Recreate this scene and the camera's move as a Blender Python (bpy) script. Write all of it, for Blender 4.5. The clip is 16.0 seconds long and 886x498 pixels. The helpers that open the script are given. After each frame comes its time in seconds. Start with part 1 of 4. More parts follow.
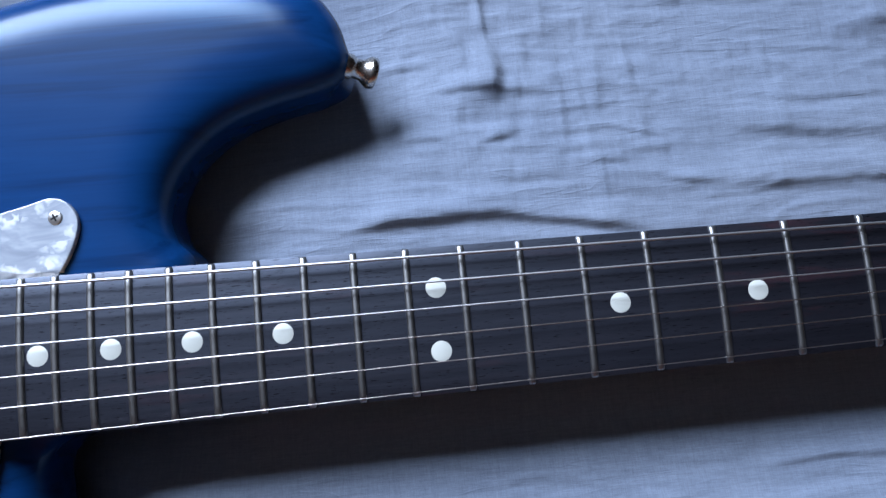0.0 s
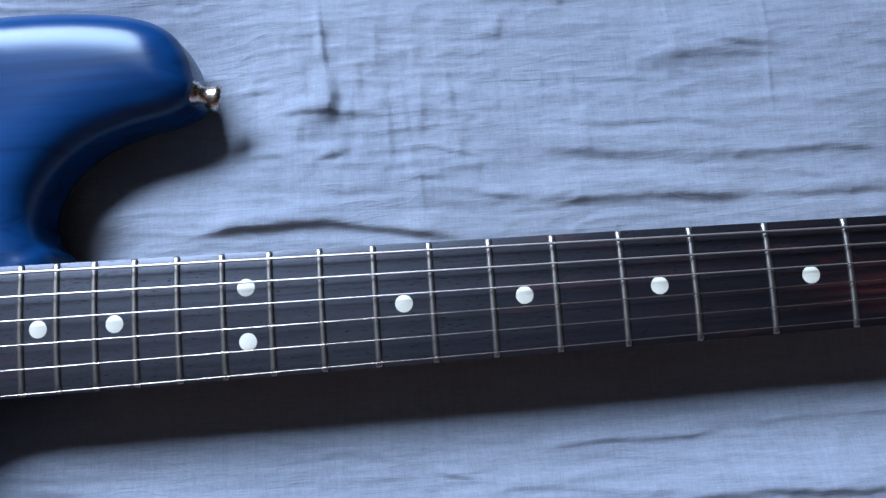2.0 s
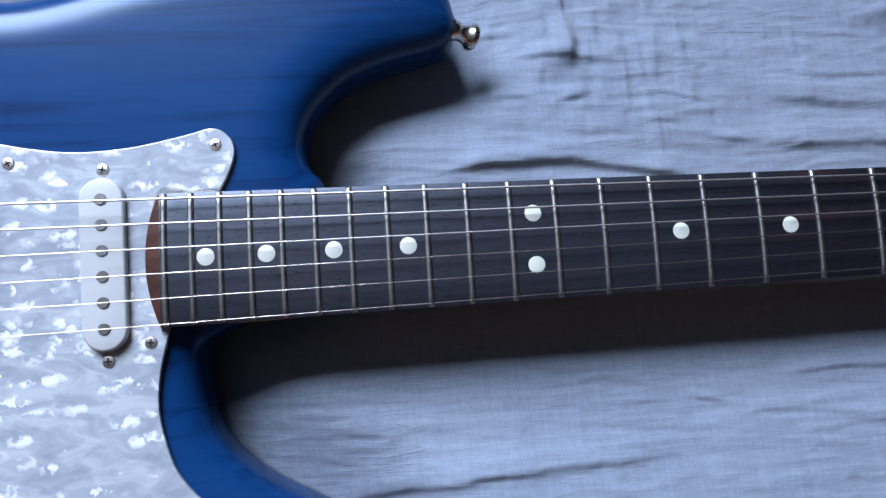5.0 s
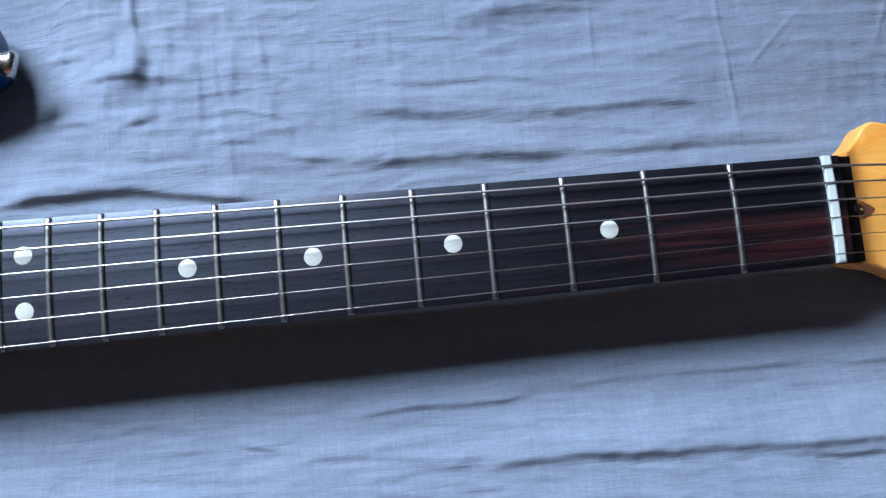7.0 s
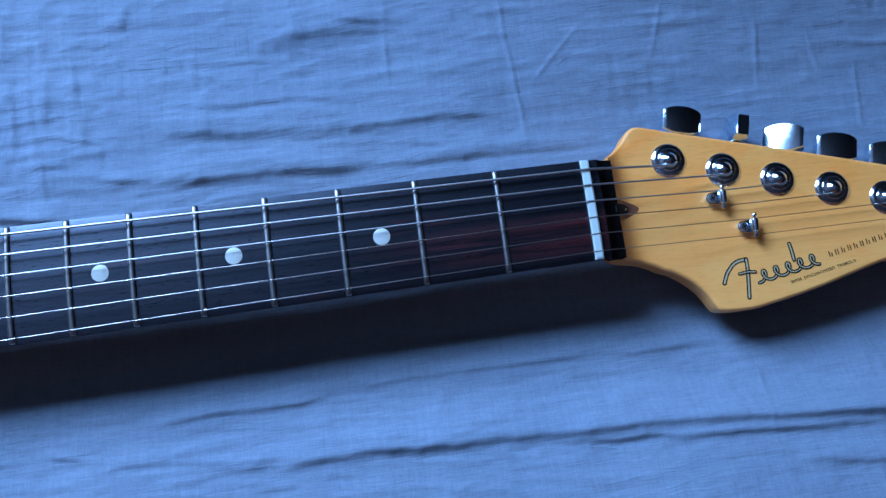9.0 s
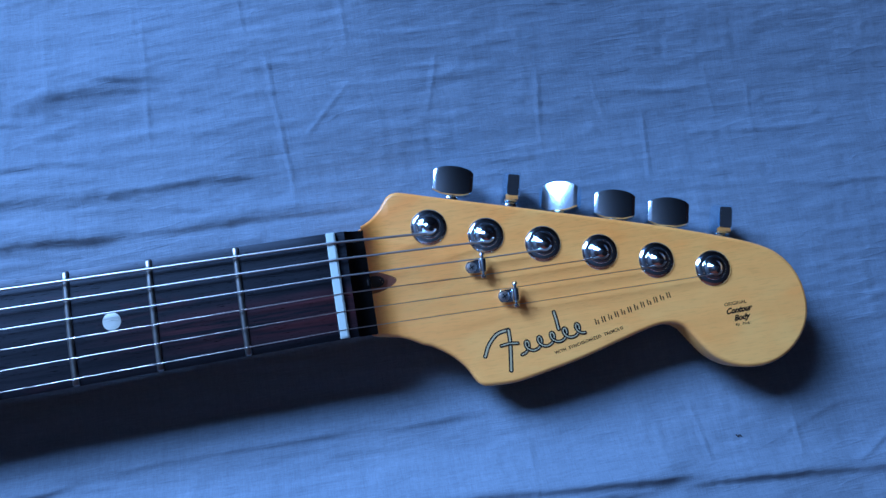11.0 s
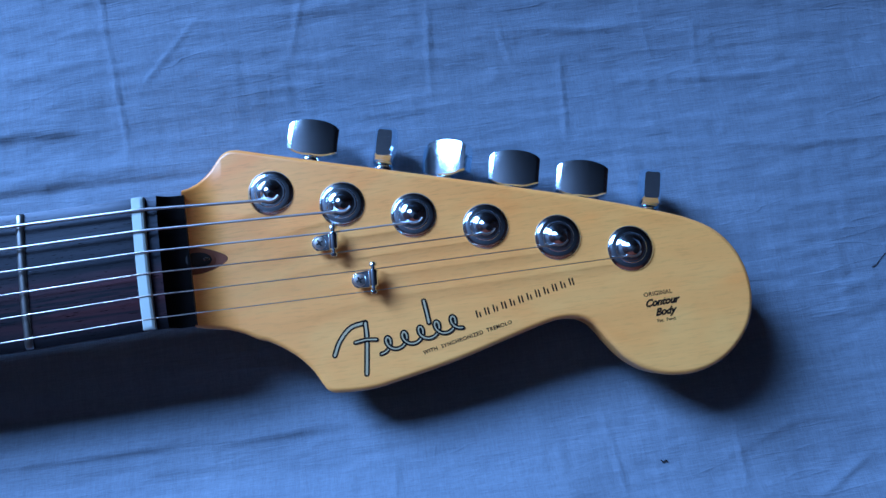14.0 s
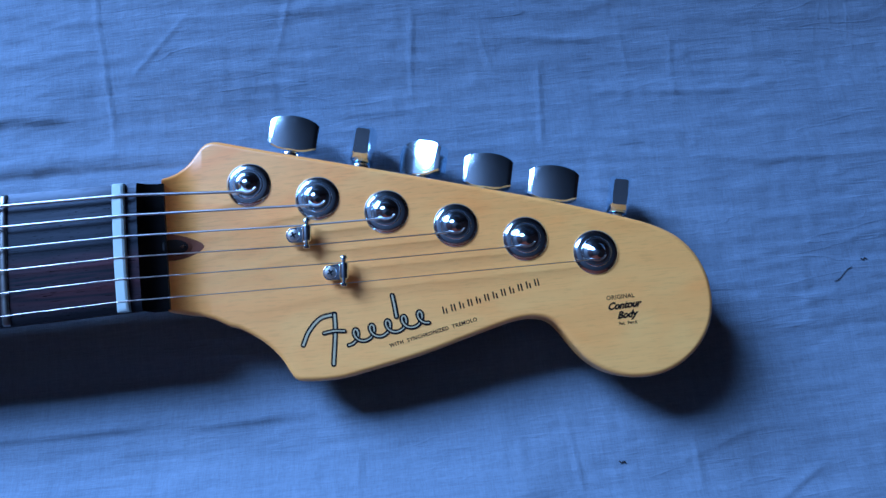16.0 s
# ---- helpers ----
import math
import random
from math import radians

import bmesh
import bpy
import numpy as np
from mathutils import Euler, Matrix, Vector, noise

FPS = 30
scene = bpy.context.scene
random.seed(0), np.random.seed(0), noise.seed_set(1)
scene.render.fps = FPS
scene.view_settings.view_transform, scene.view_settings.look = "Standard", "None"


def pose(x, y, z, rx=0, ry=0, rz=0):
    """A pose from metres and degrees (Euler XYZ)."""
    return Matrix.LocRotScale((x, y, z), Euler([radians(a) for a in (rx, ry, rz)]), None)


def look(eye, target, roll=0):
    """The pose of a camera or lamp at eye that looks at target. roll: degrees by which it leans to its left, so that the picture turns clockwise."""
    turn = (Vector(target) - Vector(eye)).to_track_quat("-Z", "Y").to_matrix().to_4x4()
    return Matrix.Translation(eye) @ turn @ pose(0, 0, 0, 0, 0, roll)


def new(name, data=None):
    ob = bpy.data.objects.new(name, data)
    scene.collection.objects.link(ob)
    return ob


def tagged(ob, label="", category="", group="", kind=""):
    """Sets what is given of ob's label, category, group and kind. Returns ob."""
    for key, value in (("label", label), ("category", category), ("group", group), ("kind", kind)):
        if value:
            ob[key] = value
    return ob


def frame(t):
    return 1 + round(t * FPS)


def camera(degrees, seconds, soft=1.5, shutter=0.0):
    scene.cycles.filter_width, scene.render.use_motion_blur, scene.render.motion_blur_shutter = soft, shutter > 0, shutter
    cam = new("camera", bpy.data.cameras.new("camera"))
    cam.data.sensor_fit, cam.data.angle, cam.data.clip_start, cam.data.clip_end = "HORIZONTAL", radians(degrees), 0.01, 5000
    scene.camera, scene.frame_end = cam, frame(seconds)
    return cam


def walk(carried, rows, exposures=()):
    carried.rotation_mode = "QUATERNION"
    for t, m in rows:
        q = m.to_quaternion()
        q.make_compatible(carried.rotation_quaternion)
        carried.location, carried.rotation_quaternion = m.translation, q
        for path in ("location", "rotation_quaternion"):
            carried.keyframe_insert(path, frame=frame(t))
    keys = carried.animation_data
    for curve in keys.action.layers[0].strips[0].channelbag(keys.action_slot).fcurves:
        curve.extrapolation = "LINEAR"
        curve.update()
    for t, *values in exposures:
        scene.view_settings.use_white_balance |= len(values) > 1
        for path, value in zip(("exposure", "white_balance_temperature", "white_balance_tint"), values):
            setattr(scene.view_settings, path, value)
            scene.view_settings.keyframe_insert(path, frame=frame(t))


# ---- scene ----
from mathutils import geometry

cam = camera(61.6, 16.0, soft=1.5)
# The way of the hand-carried camera: seconds, place in metres, turn in degrees.
PATH = [
    (0.0, -0.3190, -0.0137, 0.2929, 8.55, -1.08, -5.33),
    (0.5, -0.3040, -0.0197, 0.2917, 7.71, 0.18, -4.96),
    (1.0, -0.2680, -0.0281, 0.3054, 7.02, 0.74, -4.74),
    (1.5, -0.2270, -0.0291, 0.3183, 7.24, 0.86, -4.60),
    (2.0, -0.2343, -0.0195, 0.3358, 7.70, 0.50, -4.04),
    (2.5, -0.2703, -0.0226, 0.3483, 8.35, -0.16, -2.83),
    (3.0, -0.3256, -0.0299, 0.3300, 8.59, -0.32, -1.27),
    (3.2, -0.3477, -0.0320, 0.3272, 8.27, -0.67, -0.49),
    (3.7, -0.3955, -0.0381, 0.3274, 8.15, -1.29, -0.73),
    (4.25, -0.4200, -0.0424, 0.3342, 7.92, -2.60, -2.06),
    (4.8, -0.3985, -0.0433, 0.3415, 7.79, -3.67, -3.47),
    (5.3, -0.3247, -0.0403, 0.3427, 7.94, -3.69, -3.94),
    (5.5, -0.2829, -0.0383, 0.3385, 8.38, -2.79, -3.67),
    (6.0, -0.2081, -0.0342, 0.3248, 8.10, -0.28, -4.31),
    (6.5, -0.1843, -0.0384, 0.3218, 7.90, 0.46, -5.05),
    (7.0, -0.1554, -0.0412, 0.3227, 7.90, 0.11, -5.37),
    (7.5, -0.1377, -0.0443, 0.3305, 8.32, -0.34, -5.89),
    (8.0, -0.1302, -0.0492, 0.3320, 8.71, -0.38, -6.44),
    (8.5, -0.1090, -0.0634, 0.3290, 9.18, -0.52, -7.13),
    (9.0, -0.0728, -0.0584, 0.3398, 9.51, -0.68, -7.73),
    (9.5, -0.0461, -0.0578, 0.3254, 9.55, -0.77, -8.21),
    (10.0, -0.0143, -0.0483, 0.3240, 9.32, -1.28, -8.75),
    (10.2, -0.0040, -0.0445, 0.3226, 8.89, -1.66, -8.96),
    (10.9, 0.0259, -0.0356, 0.3296, 8.70, -1.84, -9.37),
    (11.6, 0.0409, -0.0347, 0.3410, 8.54, -1.83, -9.88),
    (12.3, 0.0556, -0.0403, 0.3405, 8.46, -1.61, -10.04),
    (12.5, 0.0611, -0.0436, 0.3344, 8.76, -1.51, -9.87),
    (13.0, 0.0749, -0.0487, 0.3005, 8.38, -0.51, -9.49),
    (13.5, 0.0826, -0.0455, 0.2685, 8.31, 0.35, -8.96),
    (14.0, 0.0944, -0.0440, 0.2682, 8.40, 0.78, -8.42),
    (14.5, 0.0934, -0.0450, 0.2839, 8.57, 0.84, -7.75),
    (15.0, 0.1026, -0.0462, 0.2898, 9.12, 0.75, -7.19),
    (15.5, 0.1067, -0.0505, 0.2802, 9.09, 0.68, -6.56),
    (16.0, 0.1048, -0.0508, 0.2742, 9.23, 0.64, -6.15),
]
EXPOSURES = [
    (0.0, 0.52, 6800, 18),
    (1.5, 0.77, 7000, 17),
    (3.0, 0.62, 6850, 15),
    (5.5, 0.55, 7050, 19),
    (6.0, 0.72, 7050, 19),
    (7.0, 0.76, 6900, 14),
    (7.5, 0.59, 5450, 10),
    (8.2, 0.38, 5000, 10),
    (9.0, 0.22, 4700, 12),
    (9.7, 0.15, 4520, 13),
    (13.5, 0.18, 4470, 13),
    (16.0, 0.19, 4410, 14),
]
walk(cam, [(t, pose(x, y, z, rx, ry, rz)) for t, x, y, z, rx, ry, rz in PATH], EXPOSURES)

# ---- light: an overcast sky through one tall window ----
WIN_X, WIN_Y, WIN_Z = -1.15, 1.19, 1.23      # middle of the window opening
WIN_W, WIN_H = 1.26, 1.22
world = bpy.data.worlds.new("sky")
scene.world = world
world.use_nodes = True
wn = world.node_tree.nodes
sky = wn.new("ShaderNodeTexSky")
sky.sky_type, sky.sun_disc = "NISHITA", False
sky.sun_elevation, sky.sun_rotation = radians(27), radians(50)
world.node_tree.links.new(sky.outputs[0], wn["Background"].inputs[0])
wn["Background"].inputs[1].default_value = 0.05
sun_data = bpy.data.lights.new("sun", "SUN")
sun_data.energy, sun_data.angle, sun_data.color = 0.5, radians(12), (1.0, 0.97, 0.93)
sun = new("sun", sun_data)
sun.matrix_world = look((6, 5, 4), (0, 0, 0))
lamp_data = bpy.data.lights.new("window_daylight", "AREA")
lamp_data.shape, lamp_data.size, lamp_data.size_y = "RECTANGLE", WIN_W - 0.1, WIN_H - 0.1
lamp_data.energy, lamp_data.color = 96.0, (0.71, 0.91, 1.20)
window_lamp = new("window_daylight", lamp_data)
window_lamp.matrix_world = look((WIN_X, WIN_Y + 0.02, WIN_Z), (WIN_X, WIN_Y - 1, WIN_Z - 0.04))

# ---- materials ----
MM = 0.001


def shader(name, base=(0.8, 0.8, 0.8), rough=0.5, metal=0.0, coat=0.0, coat_rough=0.1, spec=0.5):
    m = bpy.data.materials.new(name)
    m.use_nodes = True
    b = m.node_tree.nodes["Principled BSDF"]
    b.inputs["Base Color"].default_value = (*base, 1)
    b.inputs["Roughness"].default_value = rough
    b.inputs["Metallic"].default_value = metal
    b.inputs["Coat Weight"].default_value = coat
    b.inputs["Coat Roughness"].default_value = coat_rough
    b.inputs["Specular IOR Level"].default_value = spec
    return m, m.node_tree, b


def node(tree, kind, **inputs):
    n = tree.nodes.new(kind)
    for key, value in inputs.items():
        n.inputs[key.replace("_", " ")].default_value = value
    return n


def coords(tree, scale, turn=(0, 0, 0)):
    """Object coordinates, stretched: scale is in cells per metre along each axis."""
    tc = tree.nodes.new("ShaderNodeTexCoord")
    mp = tree.nodes.new("ShaderNodeMapping")
    mp.inputs["Scale"].default_value = scale
    mp.inputs["Rotation"].default_value = [radians(a) for a in turn]
    tree.links.new(tc.outputs["Object"], mp.inputs["Vector"])
    return mp.outputs["Vector"]


def ramp(tree, fac, *stops):
    r = tree.nodes.new("ShaderNodeValToRGB")
    while len(r.color_ramp.elements) < len(stops):
        r.color_ramp.elements.new(0.5)
    for e, (at, col) in zip(r.color_ramp.elements, stops):
        e.position, e.color = at, (*col, 1) if len(col) == 3 else col
    tree.links.new(fac, r.inputs["Fac"])
    return r.outputs["Color"]


def noise_tex(tree, scale, turn=(0, 0, 0), detail=5.0, rough=0.6, warp=0.0):
    n = tree.nodes.new("ShaderNodeTexNoise")
    n.inputs["Scale"].default_value = 1.0
    n.inputs["Detail"].default_value = detail
    n.inputs["Roughness"].default_value = rough
    n.inputs["Distortion"].default_value = warp
    tree.links.new(coords(tree, scale, turn), n.inputs["Vector"])
    return n.outputs["Fac"]


def mixed(tree, fac, a, b, mode="MIX"):
    m = tree.nodes.new("ShaderNodeMix")
    m.data_type, m.blend_type = "RGBA", mode
    for sock, v in ((m.inputs[0], fac), (m.inputs[6], a), (m.inputs[7], b)):
        if isinstance(v, bpy.types.NodeSocket):
            tree.links.new(v, sock)
        elif isinstance(v, (int, float)):
            sock.default_value = v
        else:
            sock.default_value = (*v, 1)
    return m.outputs[2]


def relief(tree, b, height, strength, distance):
    bp = tree.nodes.new("ShaderNodeBump")
    bp.inputs["Strength"].default_value = strength
    bp.inputs["Distance"].default_value = distance
    tree.links.new(height, bp.inputs["Height"])
    tree.links.new(bp.outputs["Normal"], b.inputs["Normal"])
    return bp


def to_rough(tree, b, fac, low, high):
    mr = tree.nodes.new("ShaderNodeMapRange")
    mr.inputs["To Min"].default_value, mr.inputs["To Max"].default_value = low, high
    tree.links.new(fac, mr.inputs["Value"])
    tree.links.new(mr.outputs["Result"], b.inputs["Roughness"])


def cotton():
    m, t, b = shader("grey_blue_cotton", rough=0.85, spec=0.25)
    threads_x = noise_tex(t, (300, 2300, 400), detail=3)
    threads_y = noise_tex(t, (2300, 300, 400), detail=3)
    patch = noise_tex(t, (9, 14, 9), detail=4)
    slub = noise_tex(t, (70, 1100, 60), detail=4)
    c = ramp(t, patch, (0.3, (0.212, 0.262, 0.338)), (0.7, (0.254, 0.306, 0.382)))
    weave = mixed(t, 0.5, threads_x, threads_y)
    c = mixed(t, 0.42, c, ramp(t, weave, (0.38, (0.55, 0.55, 0.55)), (0.62, (1.0, 1.0, 1.0))), "MULTIPLY")
    c = mixed(t, 0.38, c, ramp(t, slub, (0.35, (0.7, 0.7, 0.72)), (0.65, (1, 1, 1))), "MULTIPLY")
    warp = noise_tex(t, (520, 26, 30), detail=4)
    c = mixed(t, 0.28, c, ramp(t, warp, (0.35, (0.7, 0.7, 0.72)), (0.65, (1, 1, 1))), "MULTIPLY")
    t.links.new(c, b.inputs["Base Color"])
    b.inputs["Sheen Weight"].default_value = 0.15
    h = mixed(t, 0.5, weave, slub)
    long_line = ramp(t, noise_tex(t, (11, 95, 10), (0, 0, 2.5), detail=2, rough=0.5, warp=0.3), (0.475, (0, 0, 0)), (0.5, (1, 1, 1)), (0.51, (0, 0, 0)))
    cross_line = ramp(t, noise_tex(t, (80, 14, 10), (0, 0, 6), detail=2, rough=0.5, warp=0.3), (0.485, (0, 0, 0)), (0.5, (1, 1, 1)), (0.512, (0, 0, 0)))
    where = ramp(t, noise_tex(t, (13, 17, 10), detail=2), (0.42, (0, 0, 0)), (0.62, (1, 1, 1)))
    lines = mixed(t, where, (0, 0, 0), mixed(t, 0.3, long_line, cross_line))
    first = relief(t, b, lines, 0.24, 0.0009)
    second = relief(t, b, h, 0.6, 0.0007)
    t.links.new(first.outputs["Normal"], second.inputs["Normal"])
    return m


def rosewood():
    m, t, b = shader("dark_rosewood", rough=0.34)
    band = noise_tex(t, (9, 190, 60), (0, 0, 0.6), detail=7, rough=0.7, warp=0.8)
    pores = noise_tex(t, (260, 2600, 900), detail=2)
    patch = noise_tex(t, (12, 75, 60), (0, 0, 0.8), detail=5, rough=0.7, warp=0.4)
    c = ramp(t, band, (0.3, (0.0025, 0.0022, 0.003)), (0.55, (0.005, 0.004, 0.0055)), (0.8, (0.011, 0.0065, 0.007)))
    c = mixed(t, ramp(t, patch, (0.57, (0, 0, 0)), (0.77, (1, 1, 1))), c, (0.050, 0.010, 0.010))
    heart = t.nodes.new("ShaderNodeTexGradient")
    heart.gradient_type = "SPHERICAL"
    place = t.nodes.new("ShaderNodeMapping")
    place.vector_type = "TEXTURE"
    place.inputs["Location"].default_value, place.inputs["Scale"].default_value = (-0.022, -0.009, 0), (0.085, 0.0105, 1)
    t.links.new(t.nodes.new("ShaderNodeTexCoord").outputs["Object"], place.inputs["Vector"])
    t.links.new(place.outputs["Vector"], heart.inputs["Vector"])
    streak_red = mixed(t, 1.0, ramp(t, heart.outputs["Fac"], (0.0, (0, 0, 0)), (0.5, (1, 1, 1))), ramp(t, band, (0.40, (0, 0, 0)), (0.60, (1, 1, 1))), "MULTIPLY")
    c = mixed(t, streak_red, c, (0.050, 0.010, 0.010))
    # blue-grey sheen painted in up the neck: colour and gloss fade towards the nut
    along = t.nodes.new("ShaderNodeSeparateXYZ")
    t.links.new(coords(t, (1, 1, 1)), along.inputs[0])
    sheen_fade = node(t, "ShaderNodeMapRange", From_Min=-0.27, From_Max=-0.08, To_Min=0.0, To_Max=1.0)
    t.links.new(along.outputs["X"], sheen_fade.inputs["Value"])
    c = mixed(t, ramp(t, sheen_fade.outputs["Result"], (0.0, (0.5, 0.5, 0.5)), (1.0, (0, 0, 0))), c, (0.011, 0.012, 0.018))
    pore = ramp(t, pores, (0.64, (0, 0, 0)), (0.70, (1, 1, 1)))
    c = mixed(t, pore, c, (0.002, 0.002, 0.002))
    t.links.new(c, b.inputs["Base Color"])
    to_rough(t, b, band, 0.45, 0.37)
    gloss = mixed(t, 1.0, ramp(t, band, (0.36, (0.62, 0.62, 0.62)), (0.64, (1.0, 1.0, 1.0))), ramp(t, pores, (0.62, (1, 1, 1)), (0.70, (0.15, 0.15, 0.15))), "MULTIPLY")
    gloss = mixed(t, 1.0, gloss, ramp(t, sheen_fade.outputs["Result"], (0.0, (1.3, 1.3, 1.3)), (1.0, (0.60, 0.60, 0.60))), "MULTIPLY")
    t.links.new(gloss, b.inputs["Specular IOR Level"])
    b.inputs["Specular Tint"].default_value = (0.70, 0.81, 1.0, 1)
    return m


def maple(name, amber, pale, rough, coat):
    m, t, b = shader(name, rough=rough, coat=coat, coat_rough=0.28, spec=0.90)
    grain = noise_tex(t, (14, 330, 120), (0, 0, 1.5), detail=6, warp=0.8)
    cloud = noise_tex(t, (22, 45, 30), (0, 0, 12), detail=3, warp=1.0)
    fleck = noise_tex(t, (180, 1500, 600), detail=2)
    curl = noise_tex(t, (75, 24, 30), (0, 0, -14), detail=4, warp=1.2)
    c = ramp(t, cloud, (0.3, amber), (0.72, pale))
    c = mixed(t, 0.24, c, ramp(t, grain, (0.34, (0.72, 0.62, 0.5)), (0.6, (1, 1, 1))), "MULTIPLY")
    c = mixed(t, 0.36, c, ramp(t, fleck, (0.32, (0.7, 0.62, 0.5)), (0.48, (1, 1, 1))), "MULTIPLY")
    c = mixed(t, 0.13, c, ramp(t, curl, (0.32, (0.74, 0.68, 0.58)), (0.66, (1, 1, 1))), "MULTIPLY")
    # paler towards the plank's treble edge
    split = t.nodes.new("ShaderNodeSeparateXYZ")
    t.links.new(coords(t, (1, 1, 1)), split.inputs[0])
    edge = t.nodes.new("ShaderNodeMath")
    edge.operation = "MULTIPLY_ADD"
    t.links.new(cloud, edge.inputs[0])
    edge.inputs[1].default_value = 0.016
    t.links.new(split.outputs["Y"], edge.inputs[2])
    span = node(t, "ShaderNodeMapRange", From_Min=0.010, From_Max=-0.022, To_Min=0.0, To_Max=0.26)
    t.links.new(edge.outputs[0], span.inputs["Value"])
    c = mixed(t, span.outputs["Result"], c, (0.99, 0.57, 0.16))
    t.links.new(c, b.inputs["Base Color"])
    relief(t, b, grain, 0.06, 0.0002)
    return m


def blue_lacquer():
    m, t, b = shader("satin_blue_lacquer", rough=0.26, spec=0.29)
    grain = noise_tex(t, (4, 95, 60), (0, 0, -2), detail=4, warp=1.1)
    fine = noise_tex(t, (25, 700, 300), (0, 0, -2), detail=3)
    c = ramp(t, grain, (0.30, (0.0005, 0.017, 0.068)), (0.5, (0.0008, 0.032, 0.118)), (0.75, (0.0010, 0.040, 0.143)))
    c = mixed(t, 0.16, c, ramp(t, fine, (0.3, (0.55, 0.6, 0.7)), (0.55, (1, 1, 1))), "MULTIPLY")
    t.links.new(c, b.inputs["Base Color"])
    b.inputs["Specular Tint"].default_value = (0.70, 0.90, 1.0, 1)
    to_rough(t, b, fine, 0.22, 0.28)
    return m


def pearloid():
    m, t, b = shader("white_pearloid", rough=0.26, coat=0.3, coat_rough=0.08)
    warp = noise_tex(t, (90, 90, 90), detail=3)
    tc = coords(t, (115, 185, 110), (0, 0, 28))
    add = t.nodes.new("ShaderNodeVectorMath")
    add.operation = "MULTIPLY_ADD"
    t.links.new(warp, add.inputs[0])
    add.inputs[1].default_value = (3.5, 3.5, 3.5)
    t.links.new(tc, add.inputs[2])
    v = t.nodes.new("ShaderNodeTexVoronoi")
    v.inputs["Scale"].default_value = 1.0
    t.links.new(add.outputs[0], v.inputs["Vector"])
    n = noise_tex(t, (60, 130, 100), (0, 0, 30), detail=3, warp=0.8)
    c = ramp(t, n, (0.35, (0.25, 0.285, 0.33)), (0.5, (0.31, 0.35, 0.395)), (0.64, (0.40, 0.44, 0.475)))
    flake = ramp(t, v.outputs["Color"], (0.54, (0, 0, 0)), (0.66, (1, 1, 1)))
    edge = ramp(t, v.outputs["Distance"], (0.25, (1, 1, 1)), (0.6, (0, 0, 0)))
    c = mixed(t, mixed(t, 1.0, flake, edge, "MULTIPLY"), c, (0.70, 0.73, 0.75))
    t.links.new(c, b.inputs["Base Color"])
    return m


def metal(name, base, rough, scratch=0.05):
    m, t, b = shader(name, base, rough, 1.0)
    n = noise_tex(t, (900, 900, 900), detail=3)
    to_rough(t, b, n, max(0.02, rough - scratch), rough + scratch)
    return m


def plain(name, base, rough, var=0.12, spec=0.5):
    m, t, b = shader(name, base, rough, spec=spec)
    n = noise_tex(t, (60, 60, 60), detail=4)
    c = ramp(t, n, (0.3, tuple(v * (1 - var) for v in base)), (0.7, tuple(min(1, v * (1 + var)) for v in base)))
    t.links.new(c, b.inputs["Base Color"])
    return m


COTTON, ROSEWOOD, BLUE, PEARL = cotton(), rosewood(), blue_lacquer(), pearloid()
MAPLE = maple("amber_lacquered_maple", (0.99, 0.375, 0.057), (0.99, 0.505, 0.112), 0.42, 0.0)
# maple darkened to keep bounce out of the shadow under the neck
DIMMED_MAPLE = maple("dimmed_neck_maple", (0.46, 0.22, 0.060), (0.56, 0.29, 0.090), 0.4, 0.3)
CHROME = metal("polished_chrome", (0.76, 0.87, 0.97), 0.15, 0.04)
NICKEL = metal("nickel_silver", (0.31, 0.31, 0.30), 0.40, 0.06)
BRIGHT = metal("bright_nickel", (0.72, 0.70, 0.66), 0.30, 0.06)
BRASSY = metal("warm_nickel", (0.58, 0.55, 0.50), 0.26, 0.06)
STEEL = metal("string_steel", (0.60, 0.54, 0.49), 0.28, 0.01)
WOUND = metal("wound_nickel", (0.58, 0.57, 0.56), 0.43, 0.01)
POLE = metal("grey_alnico", (0.22, 0.215, 0.21), 0.42, 0.1)
BONE = plain("white_bone", (0.60, 0.68, 0.63), 0.42, 0.05)
DOT = plain("clay_white_dot", (0.62, 0.64, 0.57), 0.45, 0.06)
COVER = plain("white_plastic", (0.43, 0.45, 0.46), 0.32, 0.03)
WALNUT = plain("walnut", (0.21, 0.085, 0.050), 0.2, 0.25)
# black for the shade inside holes, laid on as thin solid pieces
HOLE = plain("hole_black", (0.006, 0.005, 0.005), 0.8, 0.1)
DECAL_BLACK = plain("decal_black", (0.004, 0.004, 0.004), 0.6, 0.1, spec=0.15)
DECAL_SILVER = plain("decal_silver", (0.50, 0.42, 0.24), 0.4, 0.1)
# unseen walls and ceiling, darkened to limit the fill light
DARK_WALL = plain("unseen_wall_dark", (0.035, 0.010, 0.004), 0.9)
# red-brown tint of an unseen wall, added to warm the shadows
WARM_BOUNCE = plain("warm_bounce_wall", (0.21, 0.036, 0.004), 0.7)
DIM_CEILING = plain("unseen_ceiling_dim", (0.058, 0.048, 0.044), 0.9)
NORTH_PAINT = plain("unseen_wall_dull", (0.06, 0.045, 0.035), 0.9)
FLOORWOOD = plain("floor_oak", (0.045, 0.024, 0.013), 0.5, 0.3)
TICKING = plain("mattress_ticking", (0.55, 0.54, 0.52), 0.9)
WHITEPAINT = plain("white_gloss_paint", (0.75, 0.75, 0.73), 0.35, 0.03)
# near black: the shade behind the nut, painted onto the board's end
END_SHADE = plain("dark_end_shade", (0.004, 0.0035, 0.0035), 0.8, 0.2, spec=0.05)
